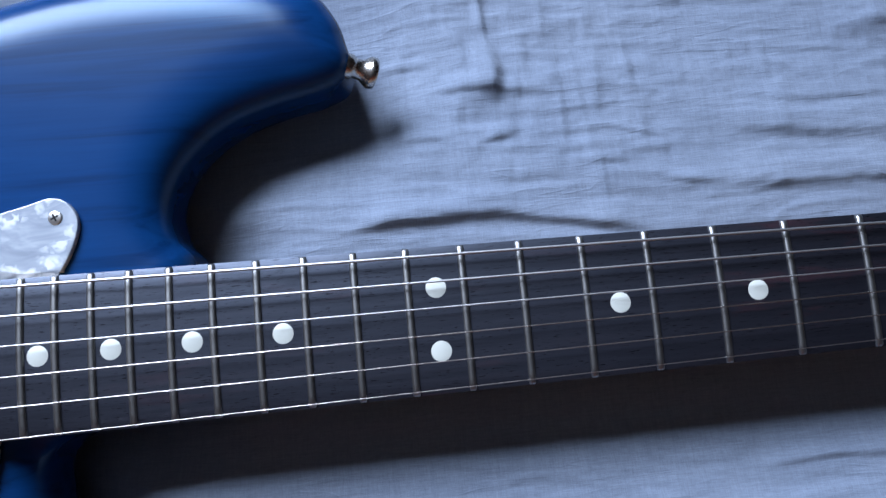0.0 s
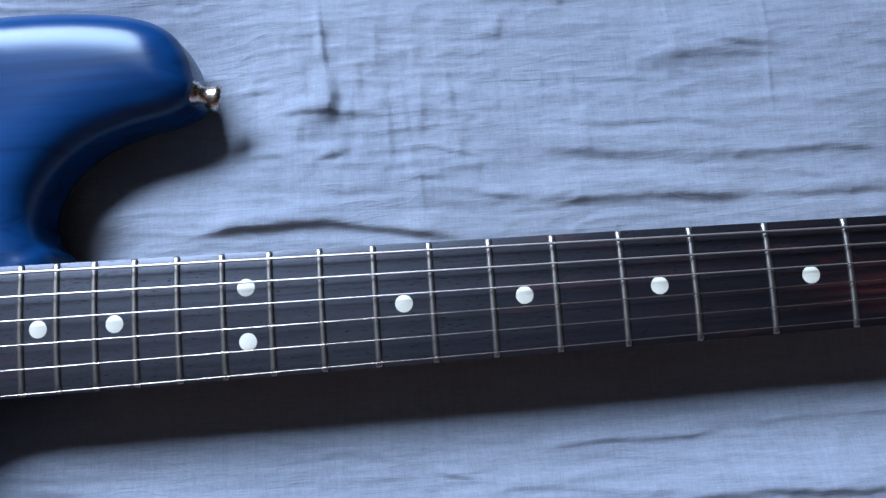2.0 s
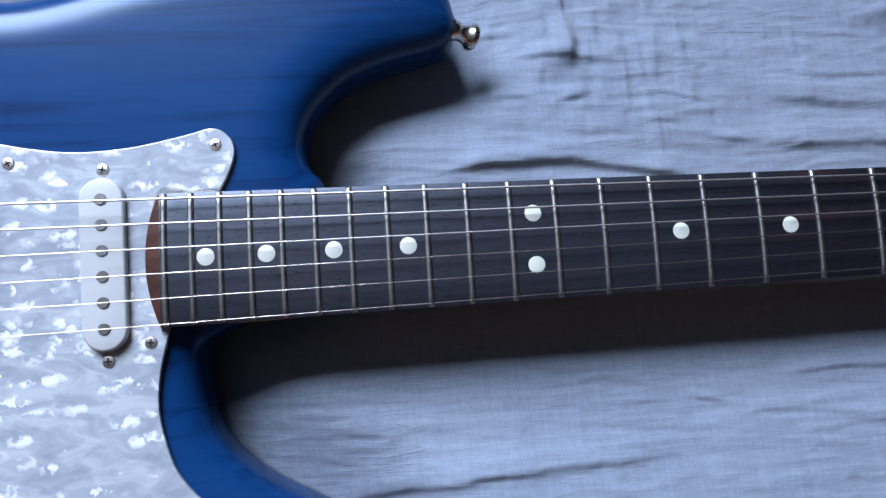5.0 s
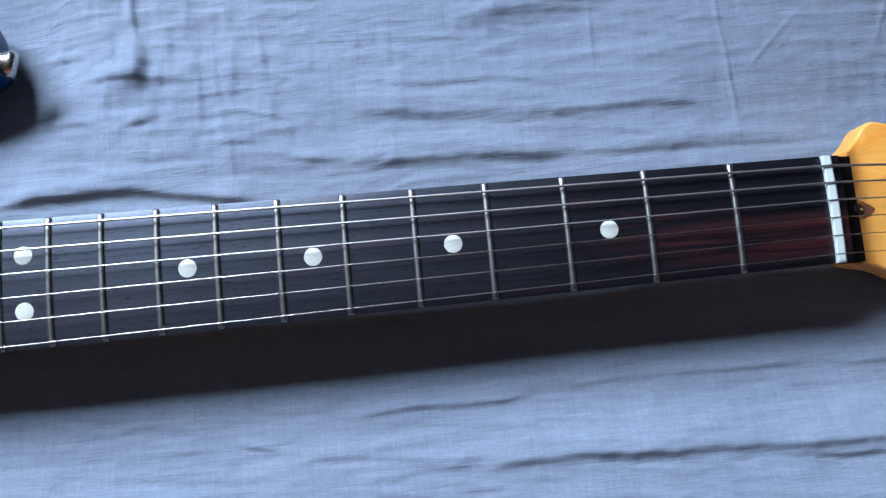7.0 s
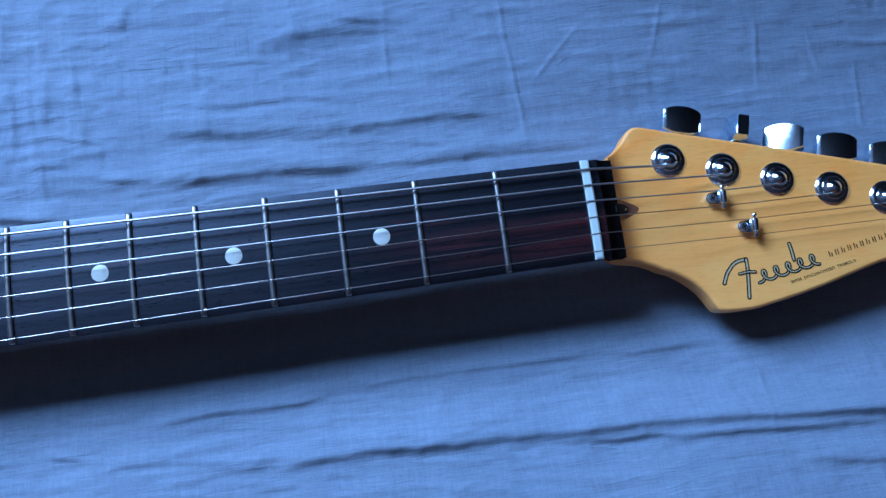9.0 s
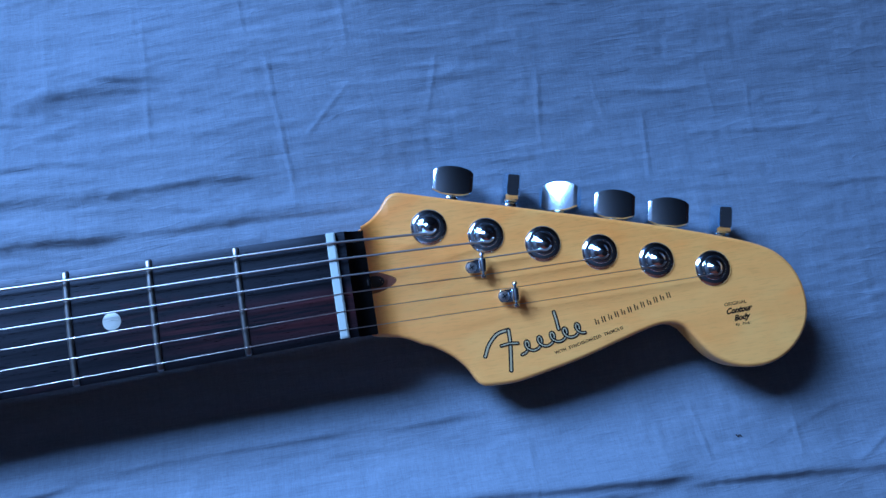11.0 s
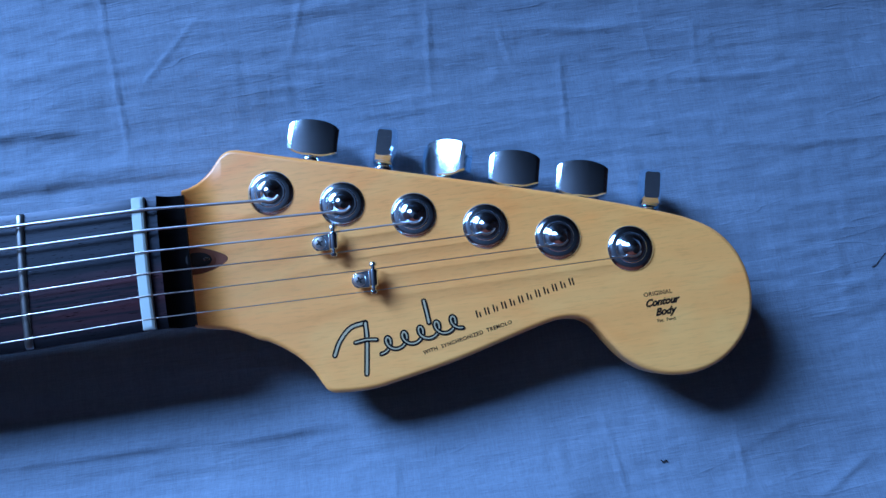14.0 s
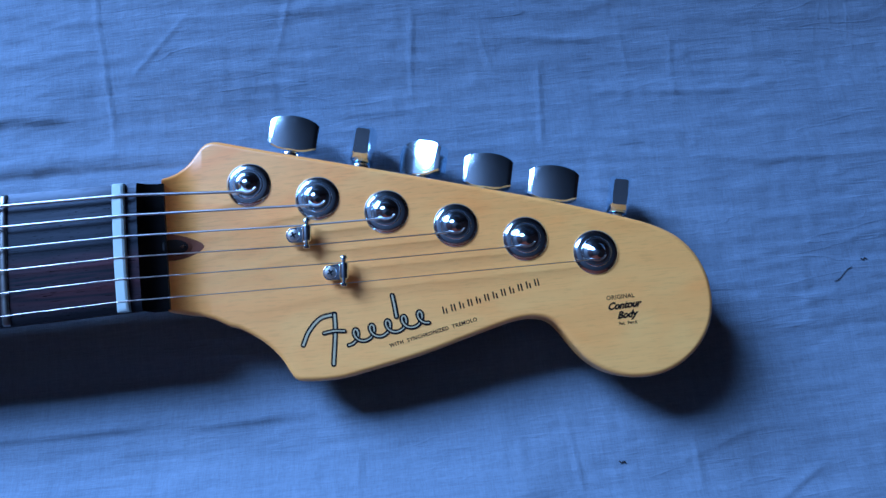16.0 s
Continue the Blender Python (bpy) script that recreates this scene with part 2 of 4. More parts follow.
END_GRAIN = plain("red_brown_end_grain", (0.060, 0.022, 0.016), 0.6, 0.3, spec=0.2)
FLUFF = plain("dark_lint", (0.02, 0.02, 0.025), 0.9)


# ---- mesh helpers ----
def level_caps(me):
    """Keep the level faces of a plate truly flat in shading, right up to its rounded rims."""
    level = {}
    for f in me.polygons:
        if abs(f.normal.z) > 0.99999:
            for v in f.vertices:
                level[v] = f.normal.copy()
    normals = [Vector(c.vector) for c in me.corner_normals]
    for f in me.polygons:
        for k in f.loop_indices:
            up = level.get(me.loops[k].vertex_index)
            if up is not None and f.normal.dot(up) > 0.9:
                normals[k] = up
    me.normals_split_custom_set(normals)


def part(name, bm, material, parent=None, label="", sharp=38, level=False):
    bmesh.ops.recalc_face_normals(bm, faces=bm.faces)
    me = bpy.data.meshes.new(name)
    bm.to_mesh(me)
    bm.free()
    me.materials.append(material)
    me.polygons.foreach_set("use_smooth", [True] * len(me.polygons))
    me.set_sharp_from_angle(angle=radians(sharp))
    if level:
        level_caps(me)
    ob = new(name, me)
    if parent is not None:
        ob.parent = parent
    if label:
        tagged(ob, label)
    return ob


def closed_curve(points, per=6):
    """A closed Catmull-Rom curve through 2D points."""
    p, out = [Vector(q) for q in points], []
    n = len(p)
    for i in range(n):
        a, b, c, d = p[i - 1], p[i], p[(i + 1) % n], p[(i + 2) % n]
        for k in range(per):
            s = k / per
            out.append(0.5 * (2 * b + (c - a) * s + (2 * a - 5 * b + 4 * c - d) * s * s + (3 * b - a - 3 * c + d) * s ** 3))
    return out


def open_curve(points, per=8):
    p = [Vector(q) for q in points]
    p = [2 * p[0] - p[1]] + p + [2 * p[-1] - p[-2]]
    out = []
    for i in range(1, len(p) - 2):
        a, b, c, d = p[i - 1: i + 3]
        for k in range(per):
            s = k / per
            out.append(0.5 * (2 * b + (c - a) * s + (2 * a - 5 * b + 4 * c - d) * s * s + (3 * b - a - 3 * c + d) * s ** 3))
    return out + [p[-2]]


def slab(outline, top, bottom, r_top, r_bottom, steps=5, bm=None):
    """A plate with rounded rims; outline and heights in millimetres."""
    bm = bm or bmesh.new()
    n = len(outline)
    area = sum(outline[i - 1].x * outline[i].y - outline[i].x * outline[i - 1].y for i in range(n))
    side = 1 if area > 0 else -1
    inward = []
    for i in range(n):
        t = (outline[(i + 1) % n] - outline[i - 1]).normalized()
        inward.append(Vector((-t.y, t.x)) * side)
    room = []
    for i in range(n):
        a, b, c = outline[i - 3], outline[i], outline[(i + 3) % n]
        bend = side * ((b - a).x * (c - b).y - (b - a).y * (c - b).x)
        la, lb, lc = (b - a).length, (c - b).length, (c - a).length
        radius = la * lb * lc / (2 * bend) if bend > 1e-9 else 1e9
        room.append(min(1.0, 0.8 * radius / max(r_top, r_bottom)))
    for _ in range(6):
        room = [min(room[i], (room[i - 1] + room[i] + room[(i + 1) % n]) / 3) for i in range(n)]
    inward = [w * f for w, f in zip(inward, room)]
    rings = []
    for k in range(steps + 1):
        a = math.pi / 2 * k / steps
        rings.append((r_top * (1 - math.sin(a)), top - r_top * (1 - math.cos(a))))
    for k in range(steps + 1):
        a = math.pi / 2 * k / steps
        rings.append((r_bottom * (1 - math.cos(a)), bottom + r_bottom * (1 - math.sin(a))))
    loops = [[bm.verts.new(((q + w * inset).x * MM, (q + w * inset).y * MM, z * MM)) for q, w in zip(outline, inward)] for inset, z in rings]
    for lo, hi in zip(loops, loops[1:]):
        for i in range(n):
            bm.faces.new((lo[i - 1], lo[i], hi[i], hi[i - 1]))
    caps = [bm.faces.new(loops[0]), bm.faces.new(loops[-1])]
    for f in caps:
        f.normal_update()
    bmesh.ops.triangulate(bm, faces=caps)
    return bm


def lathe(profile, at, axis=(0, 0, 1), n=32, bm=None):
    """A turned form: radius and height in millimetres along axis from at."""
    bm = bm or bmesh.new()
    m = Matrix.Translation(Vector(at) * MM) @ Vector(axis).to_track_quat("Z", "Y").to_matrix().to_4x4()
    loops = []
    for r, h in profile:
        if r <= 1e-6:
            loops.append([bm.verts.new(m @ Vector((0, 0, h * MM)))])
        else:
            loops.append([bm.verts.new(m @ Vector((r * MM * math.cos(2 * math.pi * k / n), r * MM * math.sin(2 * math.pi * k / n), h * MM))) for k in range(n)])
    for lo, hi in zip(loops, loops[1:]):
        for i in range(n):
            a, b = lo[i % len(lo)], lo[(i + 1) % len(lo)]
            c, d = hi[(i + 1) % len(hi)], hi[i % len(hi)]
            face = [v for j, v in enumerate((a, b, c, d)) if v not in (a, b, c, d)[:j]]
            if len(face) > 2:
                bm.faces.new(face)
    for ends in (loops[0], loops[-1]):
        if len(ends) > 2:
            bm.faces.new(ends)
    return bm


def tube(points, radius, n=10, bm=None):
    """A round wire through points in millimetres."""
    bm = bm or bmesh.new()
    p = [Vector(q) * MM for q in points]
    loops = []
    for i, q in enumerate(p):
        t = (p[min(i + 1, len(p) - 1)] - p[max(i - 1, 0)]).normalized()
        u = t.cross(Vector((0, 0, 1)) if abs(t.z) < 0.9 else Vector((1, 0, 0))).normalized()
        w = t.cross(u)
        loops.append([bm.verts.new(q + radius * MM * (math.cos(2 * math.pi * k / n) * u + math.sin(2 * math.pi * k / n) * w)) for k in range(n)])
    for lo, hi in zip(loops, loops[1:]):
        for k in range(n):
            bm.faces.new((lo[k - 1], lo[k], hi[k], hi[k - 1]))
    bm.faces.new(loops[0])
    bm.faces.new(loops[-1])
    return bm


def block(x0, y0, z0, x1, y1, z1, bevel=0.0, bm=None, segments=2):
    """A box in metres, with rounded edges."""
    own = bmesh.new()
    bmesh.ops.create_cube(own, size=1.0)
    bmesh.ops.scale(own, verts=own.verts, vec=(x1 - x0, y1 - y0, z1 - z0))
    bmesh.ops.translate(own, verts=own.verts, vec=((x0 + x1) / 2, (y0 + y1) / 2, (z0 + z1) / 2))
    if bevel:
        bmesh.ops.bevel(own, geom=own.edges, offset=bevel, segments=segments, profile=0.5, affect="EDGES")
    if bm is None:
        return own
    me = bpy.data.meshes.new("tmp")
    own.to_mesh(me)
    own.free()
    bm.from_mesh(me)
    bpy.data.meshes.remove(me)
    return bm


def moved(bm, m):
    bmesh.ops.transform(bm, matrix=m, verts=bm.verts)
    return bm


def screw(name, at, r, material, parent, axis=(0, 0, 1), turn=0.0, cross=True):
    """A domed screw head; black bars stand for the shade in its recessed cross."""
    prof = [(r, -0.6), (r, 0.08), (r * 0.88, r * 0.18), (r * 0.55, r * 0.25), (0, r * 0.27)]
    head = part(name, lathe(prof, at, axis, 20), material, parent)
    if cross:
        q = Vector(axis).to_track_quat("Z", "Y").to_matrix().to_4x4()
        bm = bmesh.new()
        for a in (0, 90):
            arm = block(-r * 0.55 * MM, -r * 0.13 * MM, r * 0.08 * MM, r * 0.55 * MM, r * 0.13 * MM, r * 0.29 * MM)
            me = bpy.data.meshes.new("tmp")
            moved(arm, Matrix.Rotation(radians(a + turn), 4, "Z")).to_mesh(me)
            arm.free()
            bm.from_mesh(me)
            bpy.data.meshes.remove(me)
        part("screw_recess", moved(bm, Matrix.Translation(Vector(at) * MM) @ q), HOLE, parent)
    return head


# ---- the room ----
# an unseen shell, added to shape the bounce light and the reflections
X0, X1, Y0, Y1, FLOOR_Z, CEIL_Z = -2.6, 2.2, -2.6, 1.10, -0.56, 2.20
T = 0.12


def room_part(name, *boxes, material, label=""):
    bm = bmesh.new()
    for b in boxes:
        block(*b, bm=bm)
    return tagged(part(name, bm, material), label, kind="structure")


room_part("floor", (X0 - T, Y0 - T, FLOOR_Z - T, X1 + T, Y1 + 0.3, FLOOR_Z), material=FLOORWOOD, label="brown oak floor of the bedroom")
room_part("ceiling", (X0 - T, Y0 - T, CEIL_Z, X1 + T, Y1 + 0.3, CEIL_Z + T), material=DIM_CEILING, label="unseen ceiling kept dim to hold back fill light")
room_part("wall_west", (X0 - T, Y0, FLOOR_Z, X0, Y1, CEIL_Z), material=DARK_WALL, label="unseen wall kept dark to hold back fill light")
room_part("wall_east", (X1, Y0, FLOOR_Z, X1 + T, Y1, CEIL_Z), material=DARK_WALL, label="unseen wall kept dark to hold back fill light")
room_part("wall_south", (X0 - T, Y0 - T, FLOOR_Z, X1 + T, Y0, CEIL_Z), material=WARM_BOUNCE, label="unseen wall tinted red-brown to warm the shadows")
wx0, wx1, wz0, wz1 = WIN_X - WIN_W / 2, WIN_X + WIN_W / 2, WIN_Z - WIN_H / 2, WIN_Z + WIN_H / 2
room_part("wall_north", (X0 - T, Y1, FLOOR_Z, wx0, Y1 + 0.3, CEIL_Z), (wx1, Y1, FLOOR_Z, X1 + T, Y1 + 0.3, CEIL_Z),
          (wx0, Y1, FLOOR_Z, wx1, Y1 + 0.3, wz0), (wx0, Y1, wz1, wx1, Y1 + 0.3, CEIL_Z), material=NORTH_PAINT, label="unseen dull grey-brown wall round the window")
window = room_part("window_1", (wx0, Y1 + 0.12, wz0, wx0 + 0.05, Y1 + 0.18, wz1), (wx1 - 0.05, Y1 + 0.12, wz0, wx1, Y1 + 0.18, wz1),
                   (wx0 + 0.05, Y1 + 0.12, wz0, wx1 - 0.05, Y1 + 0.18, wz0 + 0.05), (wx0 + 0.05, Y1 + 0.12, wz1 - 0.05, wx1 - 0.05, Y1 + 0.18, wz1),
                   material=WHITEPAINT, label="white painted window frame open to the sky")

# ---- the guitar: all its sizes are millimetres from the nut's edge, x towards the headstock, z = 0 on the crown of the fretboard ----
guitar = new("electric_guitar")
guitar.matrix_world = pose(0, 0, 0.0361, 1.194, 0.298, 0.003)
tagged(guitar, "blue solid-body electric guitar lying on its back on the sheet", "guitar", kind="thing")

BODY_TOP, BODY_BACK, GUARD_TOP, HEAD_TOP, HEAD_BACK = -9.6, -53.5, -7.3, -12.0, -26.0
SCALE = 648.0


def fret_x(n):
    return -SCALE * (1 - 2 ** (-n / 12))


def half_width(x):
    return 21.4 + (27.2 - 21.4) * (-x / 467.0)


def crown(y):
    return -y * y / (2 * 241.0)


BODY_OUTLINE = [
    (-340, 110), (-339, 103), (-342, 96), (-352, 91.5), (-368, 88), (-385, 82), (-398, 73), (-407, 62), (-410.5, 50), (-408, 39), (-402, 30),
    (-404, 8), (-432, -22), (-455, -34), (-457, -50), (-454, -66), (-446, -80), (-432, -93), (-413, -104), (-396, -113), (-388, -122), (-390, -131),
    (-404, -136), (-430, -132), (-468, -121), (-510, -113), (-552, -118), (-600, -140), (-650, -160), (-700, -156), (-740, -118), (-757, -50), (-757, 20),
    (-742, 84), (-710, 130), (-665, 151), (-620, 147), (-580, 129), (-545, 120.5), (-518, 122.5), (-480, 132.5), (-440, 140.5), (-400, 141.5), (-368, 138), (-351, 131), (-343, 120),
]
body_curve = closed_curve(BODY_OUTLINE, 6)


def outline_distance(curve, x, y):
    """Distance to a closed outline, negative inside, in millimetres."""
    pts = np.array([(p.x, p.y) for p in curve])
    best, inside = np.full(x.shape, 1e9), np.zeros(x.shape, bool)
    for (ax, ay), (bx, by) in zip(pts, np.roll(pts, -1, 0)):
        dx, dy = bx - ax, by - ay
        s = np.clip(((x - ax) * dx + (y - ay) * dy) / (dx * dx + dy * dy), 0, 1)
        best = np.minimum(best, np.hypot(x - ax - s * dx, y - ay - s * dy))
        cross = (ay > y) != (by > y)
        inside ^= cross & (x < dx * (y - ay) / (dy if dy else 1e-9) + ax)
    return np.where(inside, -best, best)


def rounded_solid(curve, top, bottom, r, deep, steps=8):
    """A thick plate whose two rims roll over, r wide and deep high, also at tight corners."""
    n = len(curve)
    area = sum(curve[i - 1].x * curve[i].y - curve[i].x * curve[i - 1].y for i in range(n))
    side = 1 if area > 0 else -1
    flat = [tuple(p) for p in curve]
    for k in range(1, steps + 1):
        inset = r * (1 - math.cos(math.pi / 2 * k / steps))
        ring = []
        for i in range(n):
            t = (curve[(i + 1) % n] - curve[i - 1]).normalized()
            ring.append(curve[i] + Vector((-t.y, t.x)) * side * inset)
        d = outline_distance(curve, np.array([p.x for p in ring]), np.array([p.y for p in ring]))
        flat += [tuple(p) for p, q in zip(ring, d) if -q > 0.96 * inset and inset < 0.26 * r]
    lo_x, hi_x = min(p.x for p in curve), max(p.x for p in curve)
    lo_y, hi_y = min(p.y for p in curve), max(p.y for p in curve)
    gx, gy = np.meshgrid(np.arange(lo_x, hi_x, 2.0), np.arange(lo_y, hi_y, 2.0), indexing="ij")
    gx = gx + 1.0 * (np.arange(gx.shape[1]) % 2)[None, :]
    gd = -outline_distance(curve, gx, gy)
    near = (gd > 0.22 * r) & (gd < r + 3)
    flat += list(zip(gx[near].tolist(), gy[near].tolist()))
    cdt = geometry.delaunay_2d_cdt([Vector(p) for p in flat], [(i, (i + 1) % n) for i in range(n)], [], 1, 1e-4)
    pts, tris = cdt[0], cdt[2]
    d = -outline_distance(curve, np.array([p.x for p in pts]), np.array([p.y for p in pts]))
    d = np.clip(d, 0, r)
    rise = deep * np.maximum(1 - (1 - d / r) ** 3.2, 0) ** 0.5
    bm = bmesh.new()
    up = [bm.verts.new((p.x * MM, p.y * MM, (top - deep + h) * MM)) for p, h in zip(pts, rise)]
    low = [bm.verts.new((p.x * MM, p.y * MM, (bottom + deep - h) * MM)) for p, h in zip(pts, rise)]
    for t in tris:
        bm.faces.new([up[i] for i in t])
        bm.faces.new([low[i] for i in reversed(t)])
    for i in range(n):
        j = (i + 1) % n
        bm.faces.new((up[i], up[j], low[j], low[i]))
    return bm


body = part("body", rounded_solid(body_curve, BODY_TOP, BODY_BACK, 28.0, 13.5, 12), BLUE, guitar, "satin translucent blue contoured body")

GUARD_OUTLINE = [
    (-526, 51), (-503, 47.8), (-480, 49), (-459, 53), (-448, 55.6), (-441.5, 53), (-438.2, 46.5), (-440, 38), (-444, 30), (-446, 28.6), (-458, 28.4),
    (-470, 28.2), (-471, 0), (-469, -28), (-467.4, -31), (-470.5, -45), (-471.4, -60), (-468.5, -75), (-463, -88), (-450, -102), (-432, -112), (-414, -119), (-411, -125),
    (-420, -128), (-450, -121), (-490, -108), (-530, -104), (-575, -116), (-630, -138), (-665, -143), (-676, -130), (-664, -96), (-640, -62), (-629, -40), (-627, 0), (-628, 42), (-622, 62), (-605, 71), (-580, 69), (-552, 58),
]
guard_curve = closed_curve(GUARD_OUTLINE, 5)
pickguard = part("pickguard", slab(guard_curve, GUARD_TOP, BODY_TOP + 0.05, 0.9, 0.1, 2), PEARL, guitar, "white pearloid pickguard", sharp=30, level=True)
for sx, sy in ((-446, 48.2), (-474, -33), (-530, 44), (-420, -123), (-500, -101), (-590, -116), (-668, -135), (-612, 66)):
    screw("screw", (sx, sy, GUARD_TOP), 2.6, BRIGHT, pickguard, turn=20 + sx)

# neck and fretboard
def neck_mesh():
    bm = bmesh.new()
    loops = []
    for x in (-470, -468, -430, -404, -380, -340, -200, -100, -40, -10, 4, 6.5):
        hw, row = half_width(min(x, 0)) - 0.15, []
        depth = 24.0 if x < -425 else (24.0 - 4.5 * min(1, (x + 425) / 40) if x < -380 else 19.5 - 2.0 * (x + 380) / 394)
        square = 1.0 if x < -425 else max(0.0, 1 - (x + 425) / 45)
        for k in range(13):
            a = math.pi * k / 12
            y, z = hw * math.cos(a), -4.7 - (depth - 4.7) * math.sin(a) ** 0.8
            yb, zb = hw * (1 - 2 * k / 12), (-4.7 if k in (0, 12) else -depth)
            if k in (1, 11):
                yb = hw * (1 if k == 1 else -1)
            row.append(bm.verts.new((x * MM, (y * (1 - square) + yb * square) * MM, (z * (1 - square) + zb * square) * MM)))
        loops.append(row)
    for lo, hi in zip(loops, loops[1:]):
        for k in range(12):
            bm.faces.new((lo[k], lo[k + 1], hi[k + 1], hi[k]))
        bm.faces.new((lo[12], lo[0], hi[0], hi[12]))
    bm.faces.new(loops[0])
    bm.faces.new(loops[-1])
    return bm


neck = part("neck", neck_mesh(), DIMMED_MAPLE, guitar, "maple neck with a rounded back")


def board_mesh():
    bm = bmesh.new()
    loops = []
    stations = [None, -468.0] + [-462 + 11 * k for k in range(42)] + [-0.2, 3.7, 7.2, 7.4, 8.0, 9.0, 10.4, 12.2, 14.6]
    for x in stations:
        hw = half_width(min(-468 if x is None else x, 0))
        ys = [hw * (-1 + 2 * k / 20) for k in range(21)]
        row = []
        drop = 0.0
        if x is not None and x > 3:
            drop = 0.5
        if x is not None and x > 7.3:
            drop = 0.5 + 5.3 * (1 - ((14.6 - x) / 7.4) ** 3)
        for k, y in enumerate(ys):
            px = (-474.0 + 5.0 * (y / hw) ** 2) if x is None else x
            z = crown(y) * (1 if drop < 0.6 else max(0, 1 - (drop - 0.5) / 5.7)) - drop - (0.35 if k in (0, 20) and drop < 0.6 else 0.0) - (1.7 if x is None else 0.0)
            row.append(bm.verts.new((px * MM, y * MM, z * MM)))
        for y in (hw, -hw):
            px = (-474.0 + 5.0) if x is None else x
            row.append(bm.verts.new((px * MM, y * MM, (-11.4 if drop > 0.6 else -4.75) * MM)))
        loops.append(row)
    for x, lo, hi in zip(stations, loops, loops[1:]):
        m = len(lo)
        for k in range(m):
            f = bm.faces.new((lo[k - 1], lo[k], hi[k], hi[k - 1]))
            f.material_index = 2 if x is None else 1 if x > 7 else 0
    bm.faces.new(loops[0])
    bm.faces.new(loops[-1])
    return bm


fretboard = part("fretboard", board_mesh(), ROSEWOOD, guitar, "dark rosewood fretboard with pale dots", sharp=30)
fretboard.data.materials.append(END_SHADE)
fretboard.data.materials.append(END_GRAIN)


def fret_mesh(n):
    bm, x, hw = bmesh.new(), fret_x(n), half_width(fret_x(n)) - 0.05
    loops = []
    for y, h, dx in [(-hw, 0.15, 0.7), (-hw + 0.25, 0.6, 0.9), (-hw + 0.8, 1.0, 1.0)] + [(-hw + 0.8 + (2 * hw - 1.6) * k / 14, 1.0, 1.0) for k in range(1, 14)] + [(hw - 0.8, 1.0, 1.0), (hw - 0.25, 0.6, 0.9), (hw, 0.15, 0.7)]:
        row = []
        for k in range(9):
            a = math.pi * k / 8
            row.append(bm.verts.new(((x + 1.3 * dx * math.cos(a)) * MM, y * MM, (crown(y) - 0.1 + (1.15 * h * math.sin(a) ** 0.75 if 0 < k < 8 else -0.2)) * MM)))
        loops.append(row)
    for lo, hi in zip(loops, loops[1:]):
        for k in range(8):
            bm.faces.new((lo[k], lo[k + 1], hi[k + 1], hi[k]))
        bm.faces.new((lo[8], lo[0], hi[0], hi[8]))
    bm.faces.new(loops[0])
    bm.faces.new(loops[-1])
    return bm


for n in range(1, 23):
    part("fret", fret_mesh(n), NICKEL, fretboard, sharp=60)
for n in (3, 5, 7, 9, 12, 15, 17, 19, 21):
    x = (fret_x(n) + fret_x(n - 1)) / 2
    for y in ((-10.9, 10.9) if n == 12 else (0,)):
        prof = [(3.55, -0.6), (3.55, 0.02), (3.45, 0.07), (0, 0.07)]
        part("inlay_dot", lathe(prof, (x, y, crown(y)), (0, y / 241.0, 1), 36), DOT, fretboard)


def nut_mesh():
    bm = bmesh.new()
    loops = []
    for y in [-21.3, -21.1, -20.6] + [-20 + 2 * k for k in range(21)] + [20.6, 21.1, 21.3]:
        low = 0.5 if abs(y) > 21.2 else (0.15 if abs(y) > 20.9 else 0)
        z = 1.75 + crown(y) - low
        row = [(-0.05, -3.0), (-0.05, z - 0.35), (0.25, z), (2.9, z - 0.15), (3.55, z - 0.6), (3.6, -3.0)]
        loops.append([bm.verts.new((a * MM, y * MM, b * MM)) for a, b in row])
    for lo, hi in zip(loops, loops[1:]):
        for k in range(6):
            bm.faces.new((lo[k - 1], lo[k], hi[k], hi[k - 1]))
    bm.faces.new(loops[0])
    bm.faces.new(loops[-1])
    return bm


part("nut", nut_mesh(), BONE, guitar, "white bone nut", sharp=30)

HEAD_UPPER = [
    (5, 15), (8, 19.0), (10.5, 21.8), (13, 23.1), (15.1, 24.1), (17.6, 25.8), (20.3, 28.1), (22.7, 30.6), (24.5, 33.0), (26.2, 35.0), (28.5, 36.2), (31.2, 36.3), (34.5, 35.5), (48, 31.5), (92, 18.9), (135, 6.2), (150, 1.4), (170, -5.6), (180, -9.8),
]
HEAD_LOWER = [
    (187.5, -14.8), (192.8, -22), (195.4, -30.5), (195.3, -39.5), (192.6, -47), (187.6, -53.2), (181, -57.8), (173, -60.2), (164.5, -60), (157, -57.5), (151, -53), (146.3, -46.8),
    (143.6, -42.4), (140.8, -39), (136.5, -37), (129, -36.9), (115, -40.2), (95.5, -45.2), (76, -48.9), (66.5, -50.2), (56.5, -49.8), (53, -48.8), (51.2, -46.4), (48.2, -41), (43, -35.3), (36, -30.4), (32, -28.8), (27.3, -26.1), (22.7, -24.2), (16.5, -22.9), (12.5, -21.9), (10.5, -20.6), (8, -18.0), (5, -15),
]
head_curve = closed_curve(HEAD_UPPER + HEAD_LOWER, 4)


def scoop(x):
    """Height of the headstock's face, which sweeps up to the end of the fretboard."""
    u = min(1.0, max(0.0, (x - 14.0) / 13.2))
    return HEAD_TOP + 5.9 * (1 - u) ** 3


